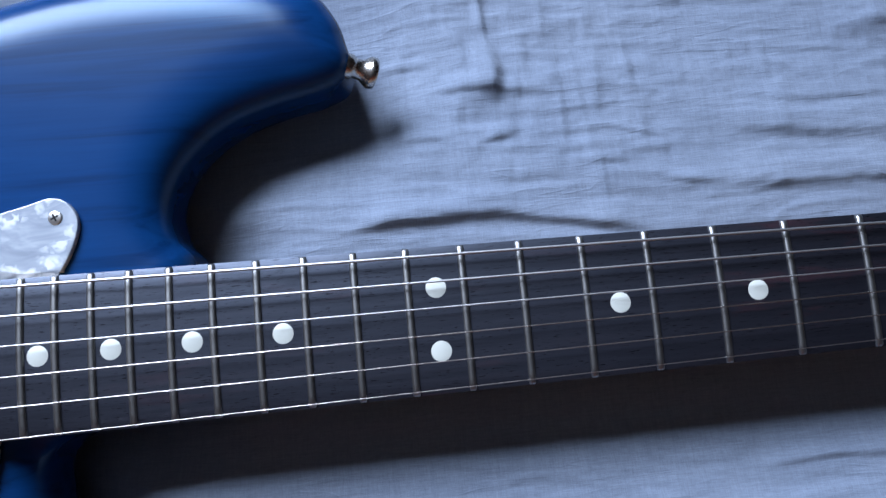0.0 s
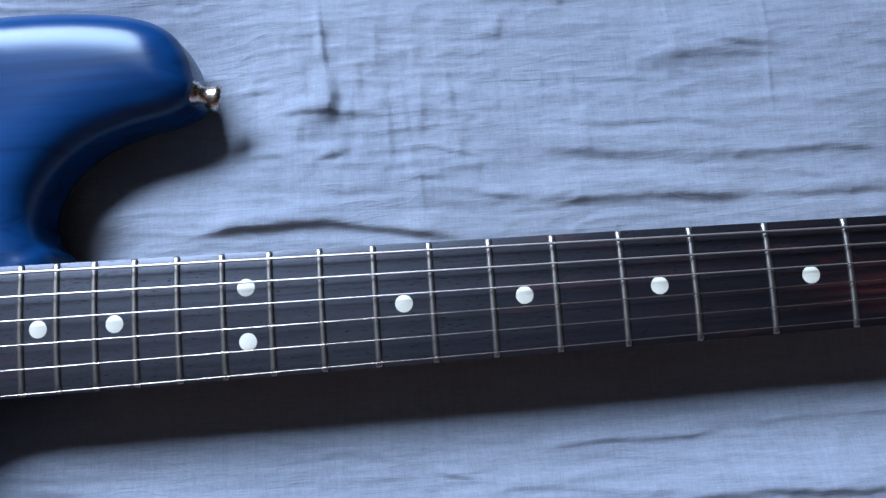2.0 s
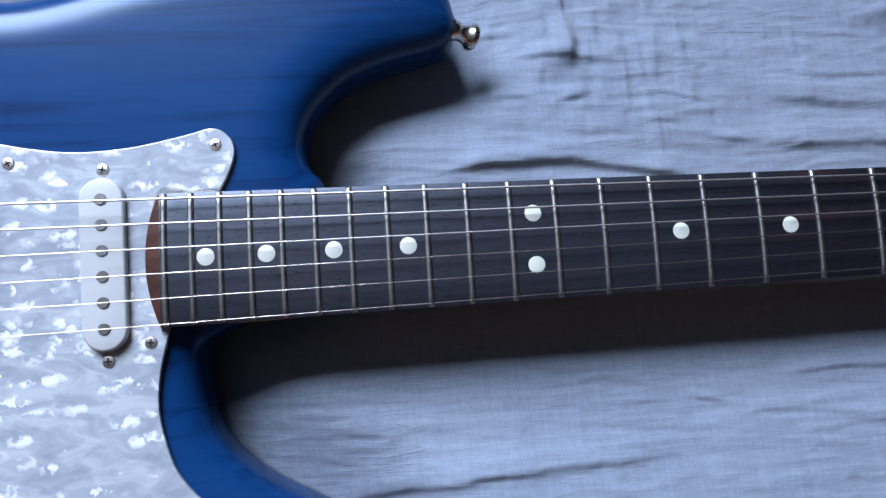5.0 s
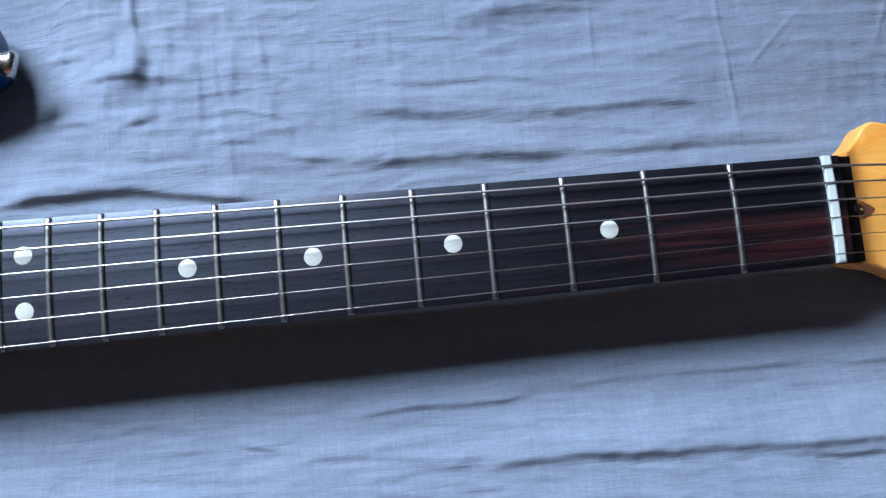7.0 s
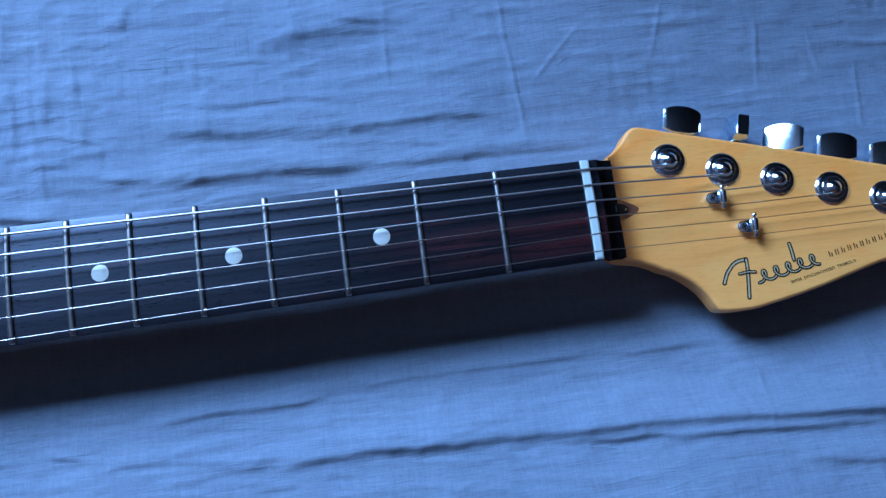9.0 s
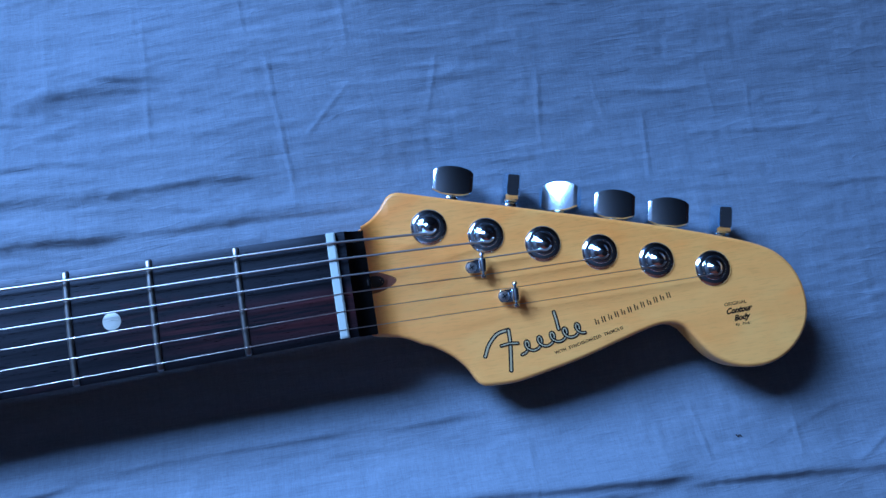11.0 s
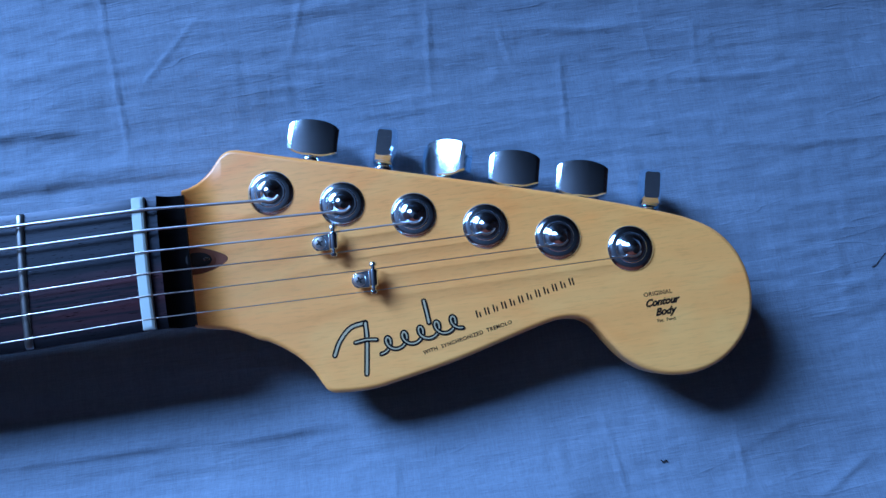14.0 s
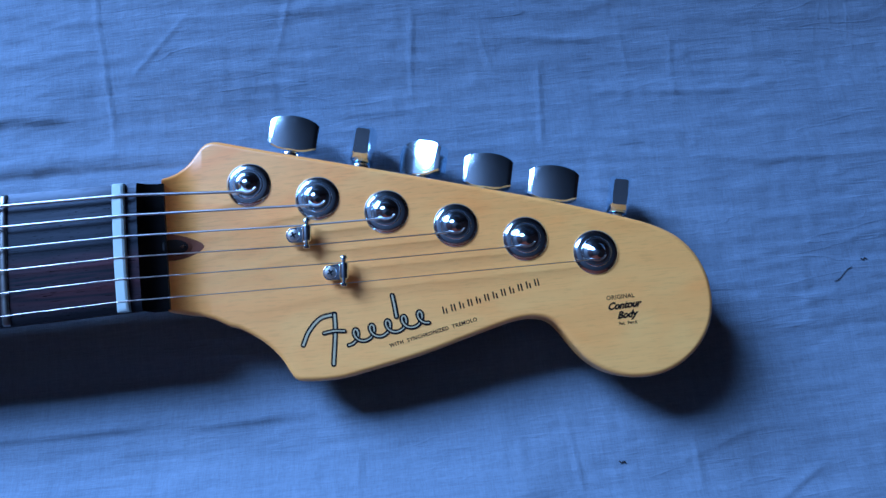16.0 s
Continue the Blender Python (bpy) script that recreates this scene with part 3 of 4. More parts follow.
def scoop_mesh(bm):
    upper = ((9, 20.1), (10.5, 21.8), (13, 23.1), (15.1, 24.1), (17.6, 25.8), (20.3, 28.1), (22.7, 30.6), (24.5, 33.0), (26.2, 35.0), (28.5, 36.2))
    lower = ((9, -19.5), (10.5, -20.8), (12.5, -21.9), (16.5, -22.9), (22.7, -24.2), (27.3, -26.1), (32.8, -29.1))
    loops = []
    for k in range(21):
        x = 13.9 + 13.4 * k / 20
        yu, yl = (float(np.interp(x, [p[0] for p in e], [p[1] for p in e])) for e in (upper, lower))
        z = scoop(x) + 0.01
        rim = [(1.8 * (1 - math.sin(a)) + 0.03, 1.8 * (1 - math.cos(a))) for a in [math.pi / 8 * j for j in range(5)]]
        row = [(yl + 0.03, -13.95)] + [(yl + inset, z - low) for inset, low in rim[::-1]]
        row += [(yl + 1.83 + (yu - yl - 3.66) * j / 8, z) for j in range(1, 8)]
        row += [(yu - inset, z - low) for inset, low in rim] + [(yu - 0.03, -13.95)]
        loops.append([bm.verts.new((x * MM, y * MM, h * MM)) for y, h in row])
    for lo, hi in zip(loops, loops[1:]):
        for k in range(1, len(lo)):
            bm.faces.new((lo[k - 1], lo[k], hi[k], hi[k - 1]))
    bm.faces.new(loops[0])
    return bm


headstock = part("headstock", scoop_mesh(slab(head_curve, HEAD_TOP, HEAD_BACK, 1.8, 1.8, 4)), MAPLE, guitar, "amber lacquered maple headstock", level=True)

# truss rod plug
plug = [Vector((12.2 + 13.0 * math.cos(a) * (1 if math.cos(a) > 0 else 0.25), -0.4 + 4.9 * math.sin(a) * (1 - 0.35 * max(0, math.cos(a)) ** 2))) for a in [2 * math.pi * k / 40 for k in range(40)]]
plug_bm = slab(plug, HEAD_TOP + 0.14, HEAD_TOP - 1, 0.1, 0.1, 1)
bmesh.ops.subdivide_edges(plug_bm, edges=plug_bm.edges, cuts=2)
for v in plug_bm.verts:
    v.co.z += (scoop(v.co.x / MM) - HEAD_TOP) * MM
truss = part("truss_rod_plug", plug_bm, WALNUT, guitar, "brown walnut plug round the truss rod hole")


def oval(cx, cy, rx, ry, lift, drop):
    """An oval plate that follows the sweep of the headstock's face."""
    bm = slab([Vector((cx + rx * math.cos(a), cy + ry * math.sin(a))) for a in [2 * math.pi * k / 36 for k in range(36)]], lift, lift - drop, 0.05, 0.05, 1)
    for v in bm.verts:
        v.co.z += scoop(v.co.x / MM) * MM
    return bm


part("hole_rim", oval(17.0, -0.2, 4.3, 3.0, 0.30, 0.5), WALNUT, truss)
part("truss_rod_hole", oval(16.6, -0.2, 3.6, 2.5, 0.40, 0.3), HOLE, truss, "black plate for the shade inside the truss rod hole")
# chrome oval laid on top to give the glint on the hole's wall
part("truss_hole_glint", oval(18.6, -0.1, 0.9, 0.5, 0.48, 0.2), CHROME, truss, "small chrome oval for the glint inside the hole")

# ---- tuning machines ----
POST0, POST_STEP = Vector((41.9, 19.3)), Vector((23.26, -7.24))
KEY_AXIS = Vector((0.24, 0.97, -0.025)).normalized()


def button_mesh(turn):
    """A tuner button with flat flanks and an arched end, its shaft along +y."""
    bm, loops = bmesh.new(), []
    for x in (-8.9, -8.7, -7.5, -7.4, -5.4, -3.2, -1.0, 1.0, 3.2, 5.4, 7.4, 7.5, 8.7, 8.9):
        w = abs(x)
        h = 4.0 - 0.75 * (min(w, 7.4) / 7.4) ** 2 - 0.60 * max(0.0, w - 7.45) / 1.3
        low = 0.0 if w < 4.4 else 1.9 * (w - 4.4) / 4.5
        high = 10.2 + 3.4 * math.sqrt(max(0.0, 1 - (w / 9.3) ** 2))
        face = [(low + 0.5 + (high - low - 1.0) * k / 6, h - 0.12 * (k / 3 - 1) ** 2) for k in range(7)]
        row = [(low, -face[0][1] + 0.5)] + [(y, -z) for y, z in face] + [(high, -face[-1][1] + 0.5), (high, face[-1][1] - 0.5)] + face[::-1] + [(low, face[0][1] - 0.5)]
        loops.append([bm.verts.new((x * MM, y * MM, z * MM)) for y, z in row])
    for lo, hi in zip(loops, loops[1:]):
        for k in range(len(lo)):
            bm.faces.new((lo[k - 1], lo[k], hi[k], hi[k - 1]))
    bm.faces.new(loops[0])
    bm.faces.new(loops[-1])
    return moved(bm, Matrix.Rotation(radians(turn), 4, "Y"))


post_tops = []
for i, turn in enumerate((3, 90, -32, -5, -5, 82)):
    c = POST0 + POST_STEP * i
    casing = [c + Vector((a, b)) for a, b in ((-7, -7), (8, -9), (14, -7), (15, 3), (13, 8), (-2, 9), (-8, 5))]
    tuner = part("tuning_machine", slab([Vector(p) for p in closed_curve(casing, 3)], HEAD_BACK + 0.1, HEAD_BACK - 8.5, 0.6, 1.5, 2), CHROME, guitar, "chrome tuning machine")
    at = (c.x, c.y, HEAD_TOP)
    part("bushing", lathe([(7.7, -0.3), (7.7, 0.15), (7.6, 0.3), (6.55, 1.0), (6.4, 1.06), (5.15, 1.16), (5.05, 1.3), (4.85, 1.42), (3.75, 1.5), (3.65, 1.3), (3.6, 0.9), (0, 0.9)], at, n=48), CHROME, tuner, "round chrome bushing", sharp=24)
    part("post", lathe([(4.6, 1.3), (4.35, 1.45), (3.7, 1.78), (3.5, 1.82), (2.9, 2.3), (2.3, 2.8), (1.6, 3.28), (0.9, 3.6), (0, 3.74)], at, n=28), CHROME, tuner, "chrome string post with a centre hole", sharp=50)
    part("post_hole", lathe([(0.95, -0.5), (0.95, 0.10), (0, 0.12)], (c.x + 0.7, c.y - 1.3, HEAD_TOP + 3.35), (0.25, -0.45, 1), 16), HOLE, tuner)
    base = Vector((c.x + (13.6 if i == 1 else 11.6), c.y + 9.4, -27.6))
    shaft = [(2.6, 0), (2.6, 1.0), (2.2, 1.2), (2.4, 2.2), (3.7, 2.6), (3.9, 3.2), (3.8, 4.4), (2.6, 5.0), (2.4, 6.0)]
    part("shaft", lathe(shaft, base, KEY_AXIS, 20), CHROME, tuner)
    m = Matrix.Translation((base + KEY_AXIS * 5.2) * MM) @ Matrix.Rotation(-math.atan2(KEY_AXIS.x, KEY_AXIS.y), 4, "Z") @ Matrix.Rotation(-math.asin(-KEY_AXIS.z), 4, "X")
    part("tuner_button", moved(button_mesh(turn), m), CHROME, tuner, "chrome tuner button with an arched end", sharp=20)
    post_tops.append(Vector((c.x, c.y, HEAD_TOP + 3.1)))

# ---- string trees ----
for tx, ty in ((60.3, -0.6), (71.7, -14.6)):
    bm = slab([Vector(p) for p in closed_curve([(tx - 6.4, ty), (tx - 5.5, ty + 2.0), (tx - 3.8, ty + 2.6), (tx + 1.6, ty + 2.4), (tx + 1.6, ty - 2.4), (tx - 3.8, ty - 2.6), (tx - 5.5, ty - 2.0)], 3)], HEAD_TOP + 3.4, HEAD_TOP + 2.4, 0.3, 0.3, 2)
    tree = part("string_tree", bm, CHROME, guitar, "chrome string tree with a barrel crossbar")
    part("spacer", lathe([(2.1, -0.1), (2.1, 2.5)], (tx - 3.6, ty, HEAD_TOP), n=20), CHROME, tree)
    screw("screw", (tx - 3.7, ty, HEAD_TOP + 3.4), 2.1, BRIGHT, tree, turn=25)
    bar = [(0, -5.3), (0.9, -5.2), (1.25, -4.7), (1.25, -4.2), (0.7, -3.7), (0.7, -3.2), (1.5, -2.6), (1.6, -2.0), (1.6, 2.0), (1.5, 2.6), (0.7, 3.2), (0.7, 3.7), (1.25, 4.2), (1.25, 4.7), (0.9, 5.2), (0, 5.3)]
    part("crossbar", lathe(bar, (tx + 0.9, ty, HEAD_TOP + 4.1), (0.08, 1, 0), 20), CHROME, tree)

# ---- strings ----
NUT_Y = (16.9, 10.1, 3.2, -3.7, -10.7, -17.9)
BRIDGE_Y = (26.8, 15.6, 4.4, -7.0, -18.2, -29.6)
GAUGE = (1.05, 0.84, 0.62, 0.45, 0.37, 0.31)
for i in range(6):
    end = post_tops[i] + Vector((-1.9, -2.7, -0.6))
    z0 = 1.75 + crown(NUT_Y[i]) + GAUGE[i] * 0.3
    pts = [(-662, BRIDGE_Y[i], -2.0), (-650.5, BRIDGE_Y[i], 4.3), (-648, BRIDGE_Y[i], 4.6)]
    pts += [(-648 + 648 * k / 12, BRIDGE_Y[i] + (NUT_Y[i] - BRIDGE_Y[i]) * k / 12, 4.6 + (z0 - 4.6) * k / 12) for k in range(1, 12)]
    pts += [(0.4, NUT_Y[i], z0), (2.9, NUT_Y[i], z0 - 0.2)]
    if i in (2, 3, 4, 5):
        tx = 61.2 if i < 4 else 72.6
        s = (tx - 2.9) / (end.x - 2.9)
        pts.append((tx, NUT_Y[i] + (end.y - NUT_Y[i]) * s, HEAD_TOP + 3.2))
    pts.append(tuple(end))
    for k in range(1, 5):
        a = math.radians(234 + 24 * k)
        pts.append((post_tops[i].x + 3.3 * math.cos(a), post_tops[i].y + 3.3 * math.sin(a), HEAD_TOP + 2.7 - 0.12 * k))
    part("string", tube(pts, GAUGE[i] / 2, 16), WOUND if i < 3 else STEEL, guitar, "wound nickel string" if i < 3 else "thin plain steel string")


# ---- pickups, bridge and controls ----
def pickup(cx, cy, slant):
    top, r = -3.5, 9.0
    out = [Vector((r * math.cos(a), 26.6 + r * math.sin(a))) for a in [math.pi * k / 14 for k in range(15)]]
    out += [Vector((r * math.cos(a), -26.6 + r * math.sin(a))) for a in [math.pi + math.pi * k / 14 for k in range(15)]]
    m = Matrix.Translation((cx * MM, cy * MM, 0)) @ Matrix.Rotation(radians(slant), 4, "Z")
    cover = part("pickup", moved(slab(out, top, GUARD_TOP - 2, 1.2, 0.1, 3), m), COVER, guitar, "white single-coil pickup cover with six grey poles")
    for k in range(6):
        p = m @ (Vector((0, -26.5 + 10.6 * k, top)) * MM) / MM
        part("pole_piece", lathe([(2.45, -0.5), (2.45, 0.35), (2.2, 0.55), (0, 0.55)], p, n=22), POLE, cover)
    for y in (-39.6, 39.6):
        p = m @ (Vector((0, y, GUARD_TOP)) * MM) / MM
        screw("screw", p, 2.7, BRIGHT, cover, turn=40 + y)


pickup(-491.5, 0.0, 1.0)
pickup(-545.0, -0.3, 1.0)
pickup(-603.0, -1.0, -11.0)

plate = [Vector(p) for p in ((-684, 40), (-684, -43), (-640, -43), (-628, -42), (-628, 39), (-640, 40))]
bridge = part("bridge", slab(plate, BODY_TOP + 2.6, BODY_TOP + 0.1, 0.8, 0.1, 2), CHROME, guitar, "chrome tremolo bridge plate")
for y in BRIDGE_Y:
    bm = block(-666 * MM, (y - 5.1) * MM, (BODY_TOP + 3.2) * MM, -646.5 * MM, (y + 5.1) * MM, 3.6 * MM, 0.0012)
    part("saddle", bm, CHROME, bridge)
for kx, ky in ((-612, -84), (-640, -104), (-662, -124)):
    knob = part("knob", lathe([(11.5, 0), (11.3, 3.0), (9.6, 5.0), (9.2, 15.5), (8.4, 17.2), (0, 17.4)], (kx, ky, GUARD_TOP), n=36), COVER, guitar, "white plastic control knob")
switch = part("selector_switch", tube([(-585, -92, GUARD_TOP), (-585.5, -92.5, GUARD_TOP + 8), (-586, -93, GUARD_TOP + 17)], 2.6, 14), COVER, guitar, "white selector switch tip")

# strap button on the horn
button_prof = [(5.0, -1.5), (5.0, 1.0), (4.3, 1.9), (3.9, 3.4), (4.0, 5.2), (5.0, 6.8), (6.0, 8.0), (6.3, 8.6), (6.3, 10.4), (5.9, 11.0), (4.5, 11.3), (0, 11.4)]
BUTTON_AXIS = Vector((0.90, -0.22, -0.38)).normalized()
strap = part("strap_button", lathe(button_prof, (-340.0, 101.6, -23.0), BUTTON_AXIS, 40), BRASSY, guitar, "polished nickel strap button on the horn")


# ---- headstock markings ----
def ribbon(points, width, low, rise=0.0):
    """A flat painted stroke with round ends, in millimetres, that may lie over itself."""
    bm = bmesh.new()
    p = [Vector((*q, 0)) for q in open_curve(points, 7)]
    left, right = [], []
    for i, q in enumerate(p):
        t = (p[min(i + 1, len(p) - 1)] - p[max(i - 1, 0)]).normalized()
        s = Vector((-t.y, t.x, 0)) * width / 2
        left.append(q + s)
        right.append(q - s)
    cap = []
    t = (p[-1] - p[-2]).normalized()
    s = Vector((-t.y, t.x, 0))
    for k in range(1, 6):
        a = math.pi * k / 6
        cap.append(p[-1] + width / 2 * (math.cos(a) * s + math.sin(a) * t))
    t = (p[0] - p[1]).normalized()
    s = Vector((-t.y, t.x, 0))
    start = [p[0] + width / 2 * (math.cos(math.pi * k / 6) * s + math.sin(math.pi * k / 6) * t) for k in range(1, 6)]
    count = max(1, len(left) - 1)
    va = [bm.verts.new((q.x * MM, q.y * MM, (low + rise * k / count) * MM)) for k, q in enumerate(left)]
    vb = [bm.verts.new((q.x * MM, q.y * MM, (low + rise * k / count) * MM)) for k, q in enumerate(right)]
    for i in range(len(va) - 1):
        bm.faces.new((va[i], va[i + 1], vb[i + 1], vb[i]))
    bm.faces.new([va[-1]] + [bm.verts.new((q.x * MM, q.y * MM, (low + rise) * MM)) for q in cap] + [vb[-1]])
    bm.faces.new([vb[0]] + [bm.verts.new((q.x * MM, q.y * MM, low * MM)) for q in start] + [va[0]])
    return bm


def writing(name, text, x, y, size, turn, parent, label, shear=0.0, bold=0.0, spread=1.0, squeeze=1.0):
    cu = bpy.data.curves.new(name, "FONT")
    cu.body, cu.size, cu.shear, cu.offset, cu.space_character = text, size * MM, shear, bold * MM, spread
    cu.resolution_u = 4
    ob = bpy.data.objects.new(name, cu)
    scene.collection.objects.link(ob)
    me = bpy.data.meshes.new_from_object(ob.evaluated_get(bpy.context.evaluated_depsgraph_get()))
    bpy.data.objects.remove(ob)
    bpy.data.curves.remove(cu)
    me.transform(pose(x * MM, y * MM, (HEAD_TOP + 0.06) * MM, 0, 0, turn) @ Matrix.Diagonal((squeeze, 1, 1, 1)))
    me.materials.clear()
    me.materials.append(DECAL_BLACK)
    out = new(name, me)
    out.parent = parent
    return tagged(out, label)


# the maker's mark: a plain swash with a silver core, running out in a row of loops
loops = []
for k in range(61):
    s = k / 60
    a = 2 * math.pi * 5 * s
    loops.append((71.5 + 27.5 * s + 1.9 * math.sin(a), -37.0 + 4.6 * s - 2.3 * math.cos(a)))
STROKES = [
    (1.9, 0.75, 0.0, [(56.3, -37.6), (58.6, -33.2), (62.6, -29.4), (67.6, -28.4)]),
    (1.9, 0.75, 0.0, [(67.6, -28.6), (67.4, -34.0), (65.9, -45.0)]),
    (1.6, 0.45, 0.12, loops),
    (1.8, 0.65, 0.0, [(87.6, -24.2), (88.0, -27.5), (88.3, -31.4)]),
    (1.5, 0.45, 0.0, [(63.5, -34.4), (67.0, -34.0), (70.5, -34.4)]),
]
for k, (wide, thin, rise, stroke) in enumerate(STROKES):
    low = HEAD_TOP + 0.04 + 0.01 * k + (0.12 if k > 2 else 0.0)
    part("maker_mark", ribbon(stroke, wide, low, rise), DECAL_BLACK, headstock, "black outline of the swash decal")
    part("maker_mark_core", ribbon(stroke, thin, low + 0.005, rise), DECAL_SILVER, headstock, "silver core of the swash decal")
# the model line: plain bars along a rising line
bars = bmesh.new()
for k in range(12):
    s = k / 11
    x, y = 105.0 + 32.0 * s, -32.2 + 6.0 * s
    for dx, low, w, h in ((-0.55, 0.0, 0.48, 2.4), (0.50, 0.0, 0.48, 2.4 if k % 2 else 1.7)):
        q = [(x + dx - w / 2, y + low), (x + dx + w / 2, y + low), (x + dx + w / 2 - 0.12 * h, y + low + h), (x + dx - w / 2 - 0.12 * h, y + low + h)]
        z = HEAD_TOP + 0.05 + 0.004 * (w + h)
        bars.faces.new([bars.verts.new((a * MM, b * MM, z * MM)) for a, b in q])
part("model_line", bars, DECAL_BLACK, headstock, "row of small black decal bars")
writing("decal_line", "WITH  SYNCHRONIZED  TREMOLO", 85.2, -41.5, 1.75, 10.8, headstock, "fine black capitals on the maple", spread=1.12, bold=0.045)
writing("decal_line", "ORIGINAL", 159.6, -33.6, 2.0, 0.5, headstock, "fine black capitals on the maple", spread=1.05, bold=0.03)
writing("decal_line", "Contour", 159.5, -37.0, 3.3, 1.5, headstock, "black slanted script on the maple", shear=0.45, bold=0.15, squeeze=0.95)
writing("decal_line", "Body", 162.4, -40.2, 3.3, 1.5, headstock, "black slanted script on the maple", shear=0.45, bold=0.15, squeeze=0.95)
writing("decal_line", "Pat.  Pend.", 162.6, -42.4, 1.5, 0.5, headstock, "fine black lettering on the maple", bold=0.02)


# ---- the bed ----
def lattice(seed):
    return np.random.RandomState(seed).rand(256, 256)


def value_noise(x, y, seed):
    """Smooth value noise of two arrays, from 0 to 1."""
    g = lattice(seed)
    xi, yi = np.floor(x).astype(int), np.floor(y).astype(int)
    u, v = x - xi, y - yi
    u, v = u * u * u * (u * (6 * u - 15) + 10), v * v * v * (v * (6 * v - 15) + 10)
    a, b = g[xi % 256, yi % 256], g[(xi + 1) % 256, yi % 256]
    c, d = g[xi % 256, (yi + 1) % 256], g[(xi + 1) % 256, (yi + 1) % 256]
    return (a * (1 - u) + b * u) * (1 - v) + (c * (1 - u) + d * u) * v


# folds of the sheet in millimetres: width of the steep side, height, and the line along its foot
FOLDS, STREAKS, CREASES = [], [], []


def fold(width, height, *line):
    FOLDS.append((width, height, line))


def streak(width, height, *line):
    """A fold across the bed."""
    STREAKS.append((width, height, line))


def crease(height, x0, y0, x1, y1):
    """A thin ironed-in line."""
    CREASES.append((height, x0, y0, x1, y1))


# between the horn and the headstock
fold(3.8, 3.5, (-352, 37.5), (-336, 39.4), (-311, 39.6), (-286, 39.8), (-267, 36.8), (-243, 32.6), (-220, 29.5))
fold(1.6, 1.3, (-222, 49.8), (-205, 48.0), (-190, 46.5))
fold(4.6, 2.5, (-202, 42.5), (-178, 43.3), (-153, 42.6), (-136, 42.6), (-119, 41.2), (-100, 39.6), (-84, 41.8))
fold(3.2, 1.5, (-96, 40.5), (-69, 39.0), (-44, 39.0), (-10, 37.6), (20, 37.0))
fold(6.0, 2.3, (-194, 65.6), (-170, 65.0), (-146, 61.4), (-117, 59.0), (-97, 58.6), (-83, 58.4))
fold(3.6, 1.45, (-110, 60.5), (-84, 58.6), (-60, 59.6), (-44, 59.4), (-18, 56.5))
fold(2.6, 1.0, (-184, 79.0), (-165, 78.6), (-146, 77.8), (-122, 78.2), (-105, 75.0), (-90, 74.6))
fold(9.0, 2.5, (-142, 104.0), (-120, 106.0), (-92, 106.6), (-66, 107.0))
fold(3.2, 1.2, (-110, 117.5), (-86, 113.0), (-64, 108.5))
fold(1.5, 0.6, (-165, 100.8), (-142, 99.8), (-116, 98.6))
fold(0.9, 0.7, (-248, 74.4), (-236, 73.8), (-225, 70.8), (-208, 66.6))
fold(1.5, 1.1, (-332, 109.0), (-314, 107.6), (-302, 106.6))
fold(2.0, 1.3, (-320, 98.0), (-300, 94.8), (-287, 93.6), (-255, 92.0))
fold(1.4, 1.0, (-330, 76.6), (-306, 74.4), (-300, 74.0))
fold(2.4, 1.7, (-293, 72.6), (-285, 72.0), (-274, 73.8))
fold(3.4, 1.3, (-298, 56.8), (-273, 53.6), (-254, 55.4))
fold(1.2, 1.0, (-398, 52.0), (-380, 51.6), (-352, 51.0))
fold(1.8, 0.7, (-262, 62.0), (-240, 59.0), (-222, 58.5))
fold(2.2, 0.8, (-84, 52.5), (-60, 47.0), (-30, 42.5), (4, 39.5))
fold(1.6, 0.5, (30, 94.0), (70, 90.0), (96, 92.0))
fold(1.4, 0.45, (128, 76.0), (160, 71.0), (196, 70.5))
fold(1.6, 0.5, (150, 53.0), (190, 47.0), (250, 44.0))
fold(1.4, 0.5, (200, 20.0), (240, 15.0), (300, 14.0))
# before the neck and the headstock
fold(2.6, 1.5, (-206, -67.5), (-180, -64.5), (-164, -64.0), (-138, -64.6), (-112, -62.6))
fold(2.2, 1.3, (-116, -60.4), (-81, -60.2), (-48, -60.0), (-14, -60.6), (30, -62.4), (64, -64.0))
fold(5.4, 3.5, (-150, -93.0), (-120, -89.6), (-85, -90.8), (-57, -92.0), (-29, -92.4), (6, -93.2), (42, -95.0))
fold(5.0, 3.5, (14, -93.0), (42, -95.2), (75, -97.8), (112, -100.6), (150, -104.0))
fold(3.6, 2.4, (-36, -95.0), (0, -97.6), (42, -100.6), (75, -103.0), (128, -106.5))
fold(2.2, 1.3, (-228, -81.0), (-193, -82.0), (-157, -85.6), (-126, -87.6))
fold(2.0, 0.9, (-178, -86.6), (-160, -88.0), (-140, -89.0))
fold(1.2, 0.8, (-246, -71.4), (-236, -74.0), (-224, -76.4))
fold(3.6, 1.8, (70, -116.0), (136, -123.0), (190, -128.0))
fold(3.2, 2.0, (120, -106.0), (165, -107.5), (208, -113.0), (262, -115.5))
fold(1.2, 0.5, (170, -96.0), (195, -89.0), (214, -84.0), (240, -86.0))
fold(1.0, 0.5, (205, -112.0), (222, -105.0), (240, -95.0))
fold(4.0, 1.8, (-420, -112.0), (-340, -102.0), (-250, -98.0))
